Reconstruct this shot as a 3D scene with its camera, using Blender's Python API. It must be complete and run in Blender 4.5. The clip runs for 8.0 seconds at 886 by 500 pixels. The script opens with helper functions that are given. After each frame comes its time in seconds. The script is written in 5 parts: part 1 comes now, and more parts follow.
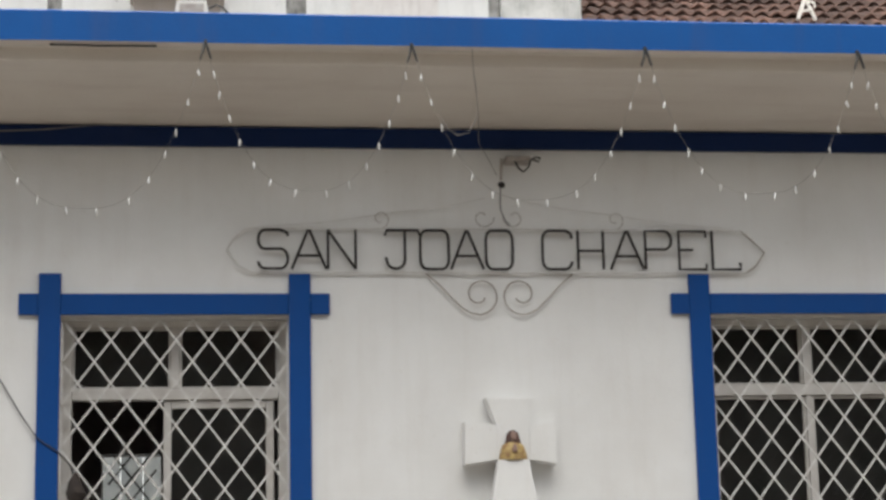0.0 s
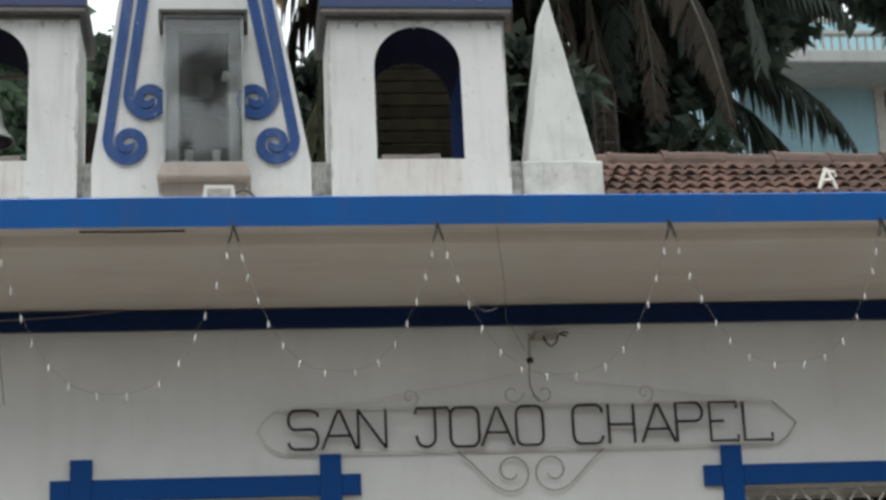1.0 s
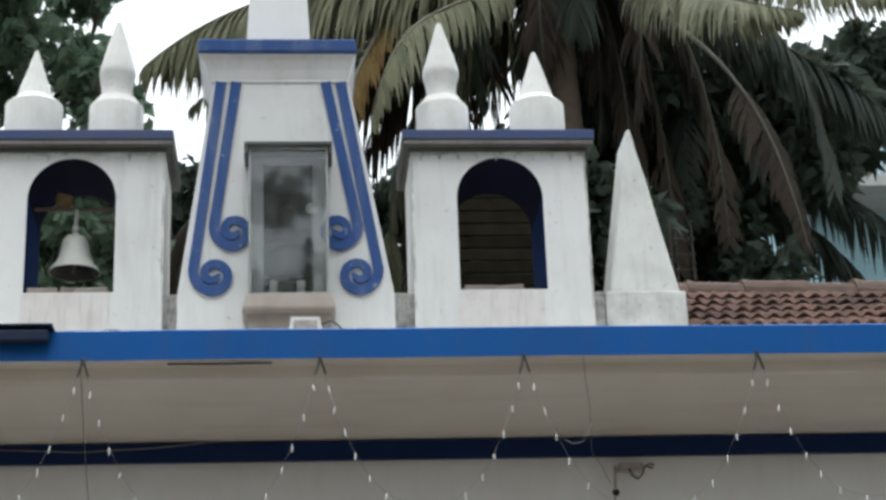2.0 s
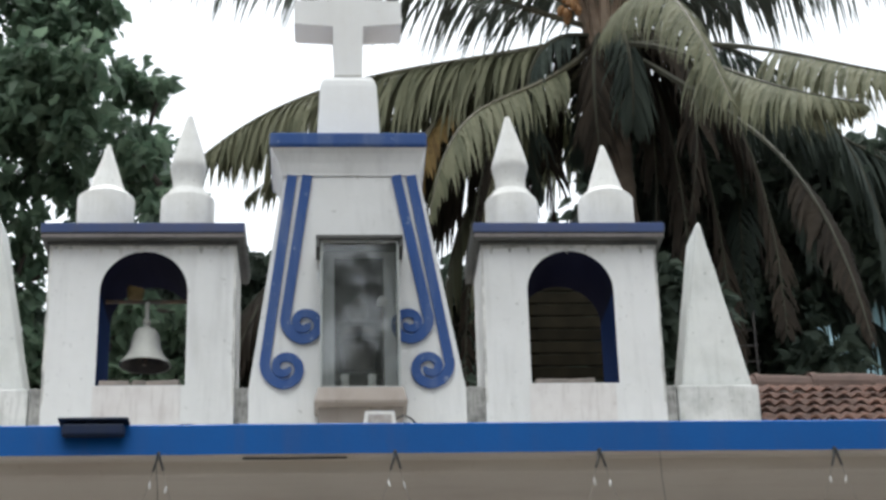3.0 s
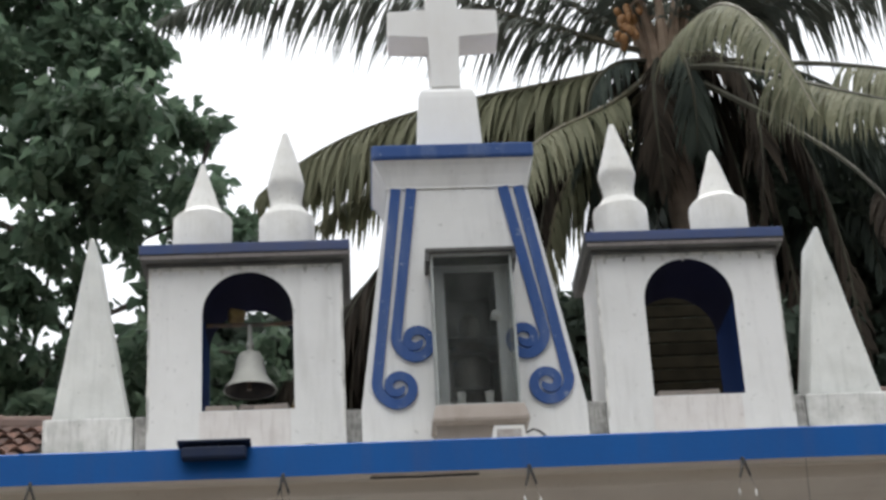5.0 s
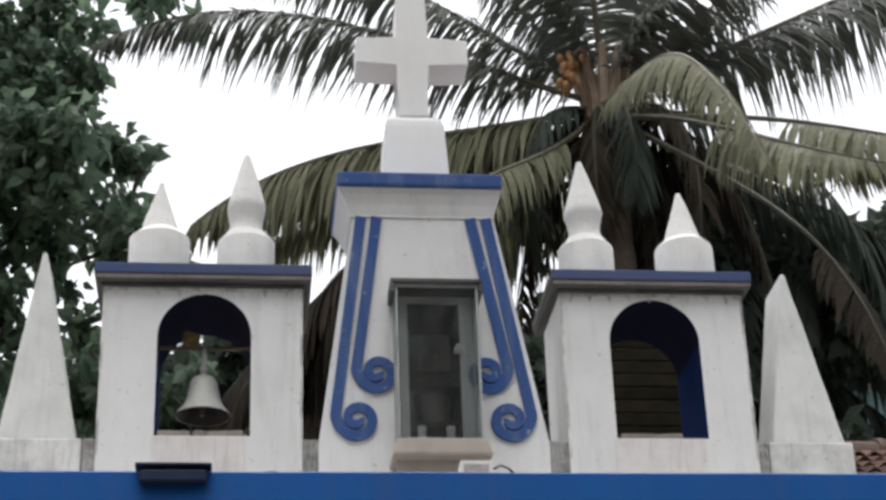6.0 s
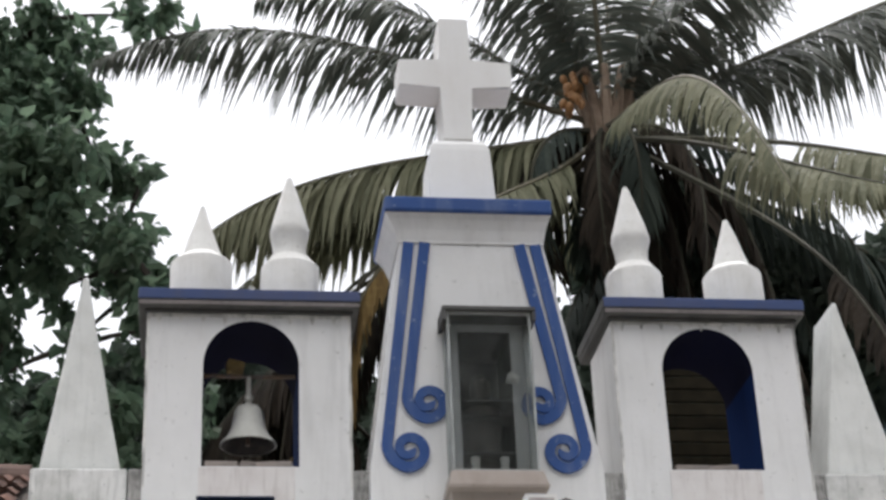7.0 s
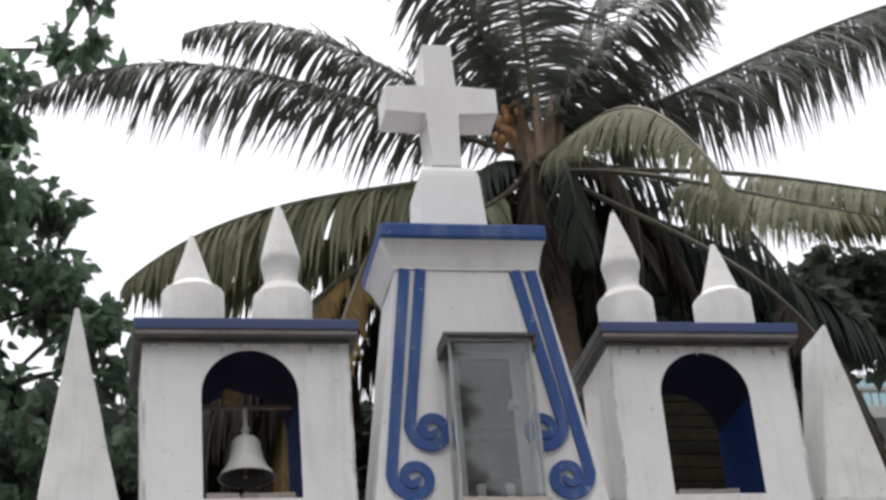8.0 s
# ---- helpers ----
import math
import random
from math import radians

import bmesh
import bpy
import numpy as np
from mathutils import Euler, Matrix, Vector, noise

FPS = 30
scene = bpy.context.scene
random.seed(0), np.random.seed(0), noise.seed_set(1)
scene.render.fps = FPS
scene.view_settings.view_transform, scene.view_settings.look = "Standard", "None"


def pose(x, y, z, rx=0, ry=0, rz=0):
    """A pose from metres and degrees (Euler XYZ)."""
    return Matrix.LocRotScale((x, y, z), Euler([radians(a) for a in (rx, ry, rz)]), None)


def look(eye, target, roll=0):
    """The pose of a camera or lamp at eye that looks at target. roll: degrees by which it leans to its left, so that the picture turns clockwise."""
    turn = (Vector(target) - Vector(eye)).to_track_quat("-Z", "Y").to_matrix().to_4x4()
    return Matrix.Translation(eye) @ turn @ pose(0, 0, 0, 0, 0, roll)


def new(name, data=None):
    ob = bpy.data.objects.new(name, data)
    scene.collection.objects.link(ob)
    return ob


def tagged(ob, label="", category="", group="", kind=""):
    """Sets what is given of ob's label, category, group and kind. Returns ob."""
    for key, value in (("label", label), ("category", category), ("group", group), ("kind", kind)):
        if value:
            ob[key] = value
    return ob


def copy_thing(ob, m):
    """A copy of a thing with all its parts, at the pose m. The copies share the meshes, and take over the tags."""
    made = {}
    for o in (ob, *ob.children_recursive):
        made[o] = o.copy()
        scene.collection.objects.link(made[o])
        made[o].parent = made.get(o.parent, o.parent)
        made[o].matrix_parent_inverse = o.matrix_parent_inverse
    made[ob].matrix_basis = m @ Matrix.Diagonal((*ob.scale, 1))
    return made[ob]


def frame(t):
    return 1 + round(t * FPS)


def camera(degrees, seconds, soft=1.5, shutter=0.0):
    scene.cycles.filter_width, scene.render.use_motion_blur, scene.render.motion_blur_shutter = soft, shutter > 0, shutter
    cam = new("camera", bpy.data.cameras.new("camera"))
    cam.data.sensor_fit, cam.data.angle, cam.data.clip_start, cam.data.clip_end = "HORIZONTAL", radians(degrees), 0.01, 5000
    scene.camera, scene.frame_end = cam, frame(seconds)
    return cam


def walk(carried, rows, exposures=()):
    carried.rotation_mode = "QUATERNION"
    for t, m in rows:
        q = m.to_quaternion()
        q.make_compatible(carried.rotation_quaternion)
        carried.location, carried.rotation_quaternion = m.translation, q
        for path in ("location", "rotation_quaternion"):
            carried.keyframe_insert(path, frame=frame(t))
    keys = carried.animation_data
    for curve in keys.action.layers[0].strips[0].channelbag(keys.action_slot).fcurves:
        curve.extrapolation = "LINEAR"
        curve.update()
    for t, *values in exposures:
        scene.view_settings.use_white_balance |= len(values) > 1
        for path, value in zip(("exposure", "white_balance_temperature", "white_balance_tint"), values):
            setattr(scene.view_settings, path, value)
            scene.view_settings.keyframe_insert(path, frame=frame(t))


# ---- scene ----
cam = camera(26.9, 8.0, soft=3.0)
PATH = [
    (0, (-0.488, -8.604, 1.512), (-0.233, -6.658, 1.898), -1.3),
    (0.5, (-0.524, -8.603, 1.513), (-0.269, -6.676, 1.982), -2.1),
    (1, (-0.501, -8.622, 1.49), (-0.273, -6.72, 2.066), -2.6),
    (1.5, (-0.549, -8.635, 1.508), (-0.359, -6.756, 2.165), -2.3),
    (2, (-0.615, -8.625, 1.535), (-0.451, -6.76, 2.238), -2.1),
    (2.2, (-0.621, -8.633, 1.54), (-0.471, -6.775, 2.265), -1.9),
    (3.3, (-0.803, -8.618, 1.582), (-0.692, -6.793, 2.391), -1.9),
    (3.5, (-0.791, -8.621, 1.555), (-0.692, -6.799, 2.375), -2.3),
    (4, (-0.873, -8.571, 1.564), (-0.793, -6.751, 2.39), -2.6),
    (4.2, (-0.895, -8.466, 1.509), (-0.839, -6.651, 2.346), -2.5),
    (5.3, (-1.368, -8.165, 1.551), (-1.242, -6.359, 2.402), -3.2),
    (5.5, (-1.412, -8.138, 1.498), (-1.278, -6.341, 2.366), -3.0),
    (6, (-1.541, -7.966, 1.553), (-1.327, -6.187, 2.442), -2.1),
    (6.5, (-1.699, -7.791, 1.639), (-1.467, -6.022, 2.542), -1.7),
    (7, (-1.968, -7.778, 1.687), (-1.708, -6.013, 2.591), -2.5),
    (7.5, (-2.252, -7.708, 1.754), (-1.941, -5.945, 2.646), -3.6),
    (8, (-2.522, -7.584, 1.698), (-2.131, -5.86, 2.633), -5.1),
]
walk(cam, [(t, look(eye, target, roll)) for t, eye, target, roll in PATH],
     [(0.0, 1.39, 6600, 9), (0.5, 1.39, 6450, 7), (1.0, 1.07, 6350, 5), (2.0, 1.15, 6200, 5), (3.5, 1.11, 6250, 7), (4.0, 0.75, 6250, 7), (5.5, 1.09, 6450, 10), (6.5, 0.76, 6400, 11), (7.0, 0.92, 6410, 11.5), (7.5, 1.0, 6420, 12), (8.0, 0.86, 6450, 12)])

# ---- light: an overcast day, the sky bright above and behind the trees ----
world = bpy.data.worlds.new("overcast_sky")
scene.world = world
world.use_nodes = True
wn = world.node_tree
wn.nodes.clear()
sky = wn.nodes.new("ShaderNodeTexSky")
sky.sky_type, sky.sun_disc = "NISHITA", False
sky.sun_elevation, sky.sun_rotation = radians(76), radians(-10)
sky.air_density, sky.dust_density, sky.ozone_density = 1.0, 5.0, 1.0
pale = wn.nodes.new("ShaderNodeHueSaturation")
pale.inputs["Saturation"].default_value = 0.15
bg = wn.nodes.new("ShaderNodeBackground")
bg.inputs["Strength"].default_value = 0.14
wout = wn.nodes.new("ShaderNodeOutputWorld")
wn.links.new(sky.outputs[0], pale.inputs["Color"])
wn.links.new(pale.outputs[0], bg.inputs["Color"])
wn.links.new(bg.outputs[0], wout.inputs["Surface"])

sun = new("sun", bpy.data.lights.new("sun", "SUN"))
sun.data.energy, sun.data.angle, sun.data.color = 0.85, radians(38), (1.0, 0.98, 0.95)
sun.matrix_world = look((-0.7, -7.0, 12.2), (0, 0, 0))

# ---- materials ----
def nodes_of(name):
    m = bpy.data.materials.new(name)
    m.use_nodes = True
    nt = m.node_tree
    return m, nt, nt.nodes["Principled BSDF"]


def noise_at(nt, scale, stretch=(1, 1, 1), detail=5.0, rough=0.6, coords="Object"):
    tc = nt.nodes.new("ShaderNodeTexCoord")
    mp = nt.nodes.new("ShaderNodeMapping")
    mp.inputs["Scale"].default_value = stretch
    nz = nt.nodes.new("ShaderNodeTexNoise")
    nz.inputs["Scale"].default_value = scale
    nz.inputs["Detail"].default_value = detail
    nz.inputs["Roughness"].default_value = rough
    nt.links.new(tc.outputs[coords], mp.inputs["Vector"])
    nt.links.new(mp.outputs["Vector"], nz.inputs["Vector"])
    return nz.outputs["Fac"]


def ramp(nt, fac, a, b, lo=0.0, hi=1.0):
    r = nt.nodes.new("ShaderNodeMapRange")
    r.inputs["From Min"].default_value, r.inputs["From Max"].default_value = a, b
    r.inputs["To Min"].default_value, r.inputs["To Max"].default_value = lo, hi
    nt.links.new(fac, r.inputs["Value"])
    return r.outputs["Result"]


def blend(nt, fac, a, b, mode="MIX"):
    mx = nt.nodes.new("ShaderNodeMix")
    mx.data_type, mx.blend_type = "RGBA", mode
    for sock, val in ((mx.inputs[6], a), (mx.inputs[7], b)):
        if isinstance(val, tuple):
            sock.default_value = (*val, 1)
        else:
            nt.links.new(val, sock)
    if isinstance(fac, float):
        mx.inputs[0].default_value = fac
    else:
        nt.links.new(fac, mx.inputs[0])
    return mx.outputs[2]


def bump(nt, bsdf, height, strength, distance=0.01):
    b = nt.nodes.new("ShaderNodeBump")
    b.inputs["Strength"].default_value, b.inputs["Distance"].default_value = strength, distance
    nt.links.new(height, b.inputs["Height"])
    nt.links.new(b.outputs["Normal"], bsdf.inputs["Normal"])


def painted(name, colour, worn, stain, amount=0.3, rough=0.75, streak=0.35, grain=60.0, relief=0.25, size=1.0, gloss=0.2, run=(3.0, 3.0, 0.35)):
    """Paint on plaster: soft patches, streaks that run down, small chips and a rough grain."""
    m, nt, bsdf = nodes_of(name)
    patch = ramp(nt, noise_at(nt, 1.7 * size), 0.40, 0.75)
    streaks = ramp(nt, noise_at(nt, 3.0 * size, run), 0.50, 0.80)
    chips = ramp(nt, noise_at(nt, 34.0, detail=3.0), 0.66, 0.72)
    fine = noise_at(nt, grain, detail=4.0)
    c = blend(nt, patch, colour, worn)
    f1 = nt.nodes.new("ShaderNodeMath")
    f1.operation = "MULTIPLY"
    f1.inputs[1].default_value = streak
    nt.links.new(streaks, f1.inputs[0])
    c = blend(nt, f1.outputs[0], c, stain)
    f2 = nt.nodes.new("ShaderNodeMath")
    f2.operation = "MULTIPLY"
    f2.inputs[1].default_value = amount
    nt.links.new(chips, f2.inputs[0])
    c = blend(nt, f2.outputs[0], c, stain)
    nt.links.new(c, bsdf.inputs["Base Color"])
    bsdf.inputs["Roughness"].default_value = rough
    bsdf.inputs["Specular IOR Level"].default_value = gloss
    bump(nt, bsdf, fine, relief, 0.004)
    return m


def plain(name, colour, other, scale=8.0, rough=0.6, metal=0.0, relief=0.2, vary=0.0, coords="Object", translucent=0.0, gloss=0.5):
    """A surface of two close tones with a fine grain; vary shifts the tone from piece to piece."""
    m, nt, bsdf = nodes_of(name)
    nz = noise_at(nt, scale, coords=coords)
    c = blend(nt, ramp(nt, nz, 0.35, 0.68), colour, other)
    if vary:
        info = nt.nodes.new("ShaderNodeObjectInfo")
        hs = nt.nodes.new("ShaderNodeHueSaturation")
        nt.links.new(ramp(nt, info.outputs["Random"], 0, 1, 1 - vary, 1 + vary), hs.inputs["Value"])
        nt.links.new(c, hs.inputs["Color"])
        c = hs.outputs["Color"]
    nt.links.new(c, bsdf.inputs["Base Color"])
    bsdf.inputs["Roughness"].default_value, bsdf.inputs["Metallic"].default_value = rough, metal
    bsdf.inputs["Specular IOR Level"].default_value = gloss
    if relief:
        bump(nt, bsdf, noise_at(nt, scale * 6, coords=coords), relief, 0.003)
    if translucent:
        out = nt.nodes["Material Output"]
        tr = nt.nodes.new("ShaderNodeBsdfTranslucent")
        nt.links.new(c, tr.inputs["Color"])
        mix = nt.nodes.new("ShaderNodeMixShader")
        mix.inputs["Fac"].default_value = translucent
        nt.links.new(bsdf.outputs[0], mix.inputs[1])
        nt.links.new(tr.outputs[0], mix.inputs[2])
        nt.links.new(mix.outputs[0], out.inputs["Surface"])
    return m


def leafy(name, colour, other, rough=0.5, translucent=0.3, gloss=0.15):
    """Leaves: the tone changes from leaf to leaf, and light comes through."""
    m, nt, bsdf = nodes_of(name)
    geo = nt.nodes.new("ShaderNodeNewGeometry")
    c = blend(nt, geo.outputs["Random Per Island"], colour, other)
    nt.links.new(c, bsdf.inputs["Base Color"])
    bsdf.inputs["Roughness"].default_value = rough
    bsdf.inputs["Specular IOR Level"].default_value = gloss
    tr = nt.nodes.new("ShaderNodeBsdfTranslucent")
    nt.links.new(c, tr.inputs["Color"])
    mix = nt.nodes.new("ShaderNodeMixShader")
    mix.inputs["Fac"].default_value = translucent
    nt.links.new(bsdf.outputs[0], mix.inputs[1])
    nt.links.new(tr.outputs[0], mix.inputs[2])
    nt.links.new(mix.outputs[0], nt.nodes["Material Output"].inputs["Surface"])
    return m


def glassy(name, tint=(0.9, 0.95, 0.95), rough=0.03):
    m, nt, bsdf = nodes_of(name)
    bsdf.inputs["Base Color"].default_value = (*tint, 1)
    bsdf.inputs["Roughness"].default_value = rough
    bsdf.inputs["Transmission Weight"].default_value = 1.0
    bsdf.inputs["IOR"].default_value = 1.45
    return m


def hazed(name, haze=0.16, tint=(0.85, 0.88, 0.88), ior=1.45):
    """Old case glass: clear, with grey dust smears that also stand in for reflections."""
    m = glassy(name, tint, 0.03)
    nt = m.node_tree
    nt.nodes["Principled BSDF"].inputs["IOR"].default_value = ior
    film = nt.nodes.new("ShaderNodeBsdfDiffuse")
    film.inputs["Color"].default_value = (0.62, 0.64, 0.62, 1)
    mix = nt.nodes.new("ShaderNodeMixShader")
    nt.links.new(ramp(nt, noise_at(nt, 6.5, (1.5, 1.0, 0.75), 7.0, 0.62), 0.42, 0.66, 0.02, 2.0 * haze), mix.inputs["Fac"])
    nt.links.new(nt.nodes["Principled BSDF"].outputs[0], mix.inputs[1])
    nt.links.new(film.outputs[0], mix.inputs[2])
    nt.links.new(mix.outputs[0], nt.nodes["Material Output"].inputs["Surface"])
    return m


WHITE = painted("white_paint", (0.78, 0.78, 0.77), (0.70, 0.69, 0.67), (0.44, 0.38, 0.31), 0.16, streak=0.13)
TOWER_WHITE = painted("weathered_white_paint", (0.68, 0.68, 0.675), (0.60, 0.60, 0.59), (0.26, 0.255, 0.245), 0.45, streak=0.28, size=1.6)
FINIAL_WHITE = painted("finial_paint", (0.68, 0.675, 0.655), (0.60, 0.59, 0.56), (0.30, 0.29, 0.26), 0.45, streak=0.22, size=4.5, relief=0.4)
MOTTLED = painted("mottled_white_plaster", (0.66, 0.67, 0.65), (0.55, 0.56, 0.54), (0.24, 0.26, 0.24), 0.60, streak=0.24, size=4.0)
MILDEW = painted("mildewed_plaster", (0.68, 0.67, 0.64), (0.24, 0.24, 0.23), (0.05, 0.055, 0.05), 0.8, streak=0.95, size=4.2)
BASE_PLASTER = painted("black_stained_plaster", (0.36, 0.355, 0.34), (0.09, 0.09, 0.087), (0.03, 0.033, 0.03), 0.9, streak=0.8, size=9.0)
APRON = painted("stained_apron_plaster", (0.65, 0.63, 0.615), (0.55, 0.515, 0.50), (0.33, 0.29, 0.275), 0.3, streak=0.6, size=3.0)
PLINTH = painted("grey_stained_plaster", (0.63, 0.63, 0.615), (0.36, 0.37, 0.35), (0.13, 0.14, 0.13), 0.6, streak=0.6, size=3.6)
# shade under slabs and hood is put into this dark mildewed plaster
SHADED_PLASTER = painted("dark_shaded_plaster", (0.105, 0.105, 0.10), (0.065, 0.065, 0.065), (0.04, 0.04, 0.04), 0.6, streak=0.7, size=2.0)
# vault of the arch: its shade is put into a near-black navy
VAULT_SHADE = painted("shaded_vault_navy", (0.010, 0.011, 0.026), (0.011, 0.011, 0.020), (0.012, 0.012, 0.016), 0.3, 0.9, 0.3, gloss=0.02)
SOFFIT_WHITE = painted("soffit_paint", (0.74, 0.69, 0.63), (0.68, 0.62, 0.56), (0.45, 0.36, 0.32), 0.22, streak=0.34, run=(0.35, 3.2, 3.2))
BLUE = painted("blue_paint", (0.005, 0.090, 0.33), (0.008, 0.076, 0.27), (0.05, 0.08, 0.19), 0.35, 0.55, 0.4)
SURROUND = painted("dark_blue_surround", (0.003, 0.062, 0.255), (0.004, 0.055, 0.225), (0.04, 0.07, 0.17), 0.25, 0.55, 0.15)
DULL_BLUE = painted("faded_blue_paint", (0.030, 0.074, 0.225), (0.046, 0.082, 0.205), (0.34, 0.38, 0.45), 0.7, 0.7, 0.25)
SLAB_BLUE = painted("chalky_blue_paint", (0.055, 0.080, 0.175), (0.080, 0.090, 0.155), (0.08, 0.085, 0.11), 0.5, 0.8, 0.5)
# the eave's shade is put into this darker copy of the blue
SHADED_BLUE = painted("shaded_blue_paint", (0.004, 0.020, 0.085), (0.005, 0.018, 0.070), (0.03, 0.04, 0.09), 0.25, 0.6, 0.2)
# arch reveal: the blue is darkened to hold the recess's shade
SHADED_REVEAL = painted("shaded_reveal_blue", (0.007, 0.022, 0.085), (0.007, 0.019, 0.070), (0.006, 0.010, 0.03), 0.3, 0.9, 0.3, gloss=0.04)
SILL_PLASTER = painted("stained_sill_plaster", (0.35, 0.31, 0.28), (0.27, 0.23, 0.20), (0.15, 0.12, 0.10), 0.4, streak=0.5)
BLACK_IRON = plain("black_iron", (0.012, 0.011, 0.011), (0.035, 0.026, 0.02), 30, 0.6, 0.2)
WHITE_IRON = plain("white_painted_iron", (0.70, 0.69, 0.67), (0.56, 0.54, 0.51), 25, 0.55)
GREY_IRON = plain("worn_painted_iron", (0.42, 0.39, 0.36), (0.26, 0.22, 0.19), 25, 0.6)
TAUPE_IRON = plain("rusted_pale_iron", (0.24, 0.20, 0.17), (0.34, 0.30, 0.26), 25, 0.7)
GREY_WOOD = plain("weathered_pale_timber", (0.36, 0.38, 0.37), (0.24, 0.25, 0.24), 9, 0.7)
TIMBER_WHITE = plain("white_window_paint", (0.62, 0.60, 0.57), (0.52, 0.49, 0.46), 12, 0.5)
ROOM_PAINT = plain("room_paint", (0.50, 0.46, 0.44), (0.42, 0.38, 0.36), 2, 0.9)
CURTAIN = plain("curtain_cloth", (0.86, 0.87, 0.86), (0.78, 0.80, 0.80), 9, 0.9, translucent=0.75)
# the niche's shade is put into this dark plaster
NICHE_DARK = plain("shaded_niche_plaster", (0.075, 0.072, 0.07), (0.035, 0.034, 0.034), 6, 0.9, gloss=0.1)
GLASS = glassy("window_glass", (0.85, 0.9, 0.9))
# case panes: a pale film paints the haze of reflected sky
CASE_GLASS = hazed("dusty_hazed_glass", 0.036, ior=1.75)
# window panes: a faint film lifts the dark like a reflected veil
TINTED = hazed("hazed_window_glass", 0.018, (0.42, 0.35, 0.33))
STATUE_DARK = plain("dark_statue_plaster", (0.06, 0.05, 0.045), (0.10, 0.085, 0.07), 14, 0.7)
ROBE = plain("ochre_robe", (0.48, 0.36, 0.13), (0.22, 0.11, 0.05), 42, 0.6)
CLOTH = plain("dark_cloth", (0.045, 0.034, 0.028), (0.025, 0.02, 0.018), 30, 0.9)
HAIR = plain("dark_brown_glaze", (0.05, 0.025, 0.02), (0.09, 0.04, 0.03), 30, 0.6)
SKIN = plain("pale_plaster_glaze", (0.30, 0.20, 0.16), (0.24, 0.15, 0.12), 30, 0.6)
BELL = plain("grey_bell_metal", (0.58, 0.58, 0.54), (0.45, 0.45, 0.41), 9, 0.5, 0.0)
PIPE = plain("rusty_pipe", (0.10, 0.09, 0.085), (0.17, 0.11, 0.07), 18, 0.7, 0.3)
WOOD = plain("weathered_wood", (0.26, 0.185, 0.07), (0.14, 0.095, 0.04), 12, 0.8)
BRICK = plain("loose_brick", (0.26, 0.22, 0.195), (0.19, 0.17, 0.155), 14, 0.9, vary=0.2)
TILE = plain("terracotta_tile", (0.118, 0.060, 0.042), (0.040, 0.027, 0.023), 9, 0.9, relief=0.5, vary=0.45, gloss=0.2)
RIDGE_TILE = plain("dusty_ridge_tile", (0.135, 0.090, 0.074), (0.080, 0.056, 0.048), 6, 0.9, relief=0.4, vary=0.2, gloss=0.2)
BATTEN = plain("dark_batten", (0.06, 0.045, 0.035), (0.04, 0.03, 0.025), 6, 0.9)
PLASTIC_WHITE = plain("white_plastic", (0.75, 0.74, 0.70), (0.66, 0.64, 0.60), 20, 0.4)
PLASTIC_DARK = plain("dark_blue_enamel", (0.008, 0.018, 0.055), (0.013, 0.022, 0.05), 20, 0.5, gloss=0.25)
CABLE = plain("black_cable", (0.02, 0.02, 0.02), (0.035, 0.032, 0.03), 20, 0.5)
PALE_CABLE = plain("clear_cable", (0.24, 0.225, 0.21), (0.18, 0.17, 0.16), 20, 0.4)
BARK = plain("palm_bark", (0.16, 0.125, 0.095), (0.09, 0.07, 0.055), 5, 0.95, relief=0.6)
SCREEN_WOOD = plain("brown_slat_wood", (0.020, 0.017, 0.011), (0.010, 0.009, 0.006), 9, 0.9, vary=0.2, gloss=0.05)
TREE_BARK = plain("tree_bark", (0.065, 0.055, 0.045), (0.045, 0.04, 0.034), 6, 0.95, relief=0.6)
FROND = leafy("palm_leaf", (0.085, 0.100, 0.085), (0.125, 0.132, 0.110), 0.42, 0.42)
FROND_OLIVE = leafy("olive_palm_leaf", (0.115, 0.122, 0.074), (0.215, 0.215, 0.138), 0.6, 0.38)
FROND_DARK = leafy("dark_palm_leaf", (0.042, 0.055, 0.048), (0.060, 0.075, 0.060), 0.7, 0.32)
FROND_OCHRE = leafy("ochre_palm_leaf", (0.21, 0.145, 0.055), (0.13, 0.085, 0.035), 0.8, 0.3)
FROND_DEAD = leafy("dead_palm_leaf", (0.044, 0.035, 0.026), (0.024, 0.020, 0.016), 0.9, 0.15)
RACHIS = plain("palm_rib", (0.11, 0.10, 0.06), (0.08, 0.07, 0.045), 6, 0.6)
RACHIS_DARK = plain("dark_palm_rib", (0.05, 0.05, 0.03), (0.035, 0.033, 0.022), 6, 0.8)
LEAF = leafy("broad_leaf", (0.094, 0.150, 0.100), (0.170, 0.236, 0.160), 0.45, 0.55, 0.3)
TAUPE = painted("worn_taupe_cement", (0.21, 0.19, 0.185), (0.15, 0.137, 0.133), (0.06, 0.056, 0.053), 0.5, streak=0.5, size=3.0)
LEAF_DARK = leafy("dark_leaf", (0.050, 0.069, 0.054), (0.076, 0.098, 0.074), 0.6, 0.33)
COCONUT = plain("orange_coconut", (0.34, 0.17, 0.055), (0.20, 0.095, 0.032), 6, 0.5)
SPATHE = plain("dry_spathe", (0.30, 0.23, 0.17), (0.18, 0.125, 0.085), 6, 0.8)
HOUSE_BLUE = painted("pale_blue_render", (0.36, 0.56, 0.64), (0.33, 0.51, 0.58), (0.30, 0.38, 0.42), 0.2, streak=0.25)
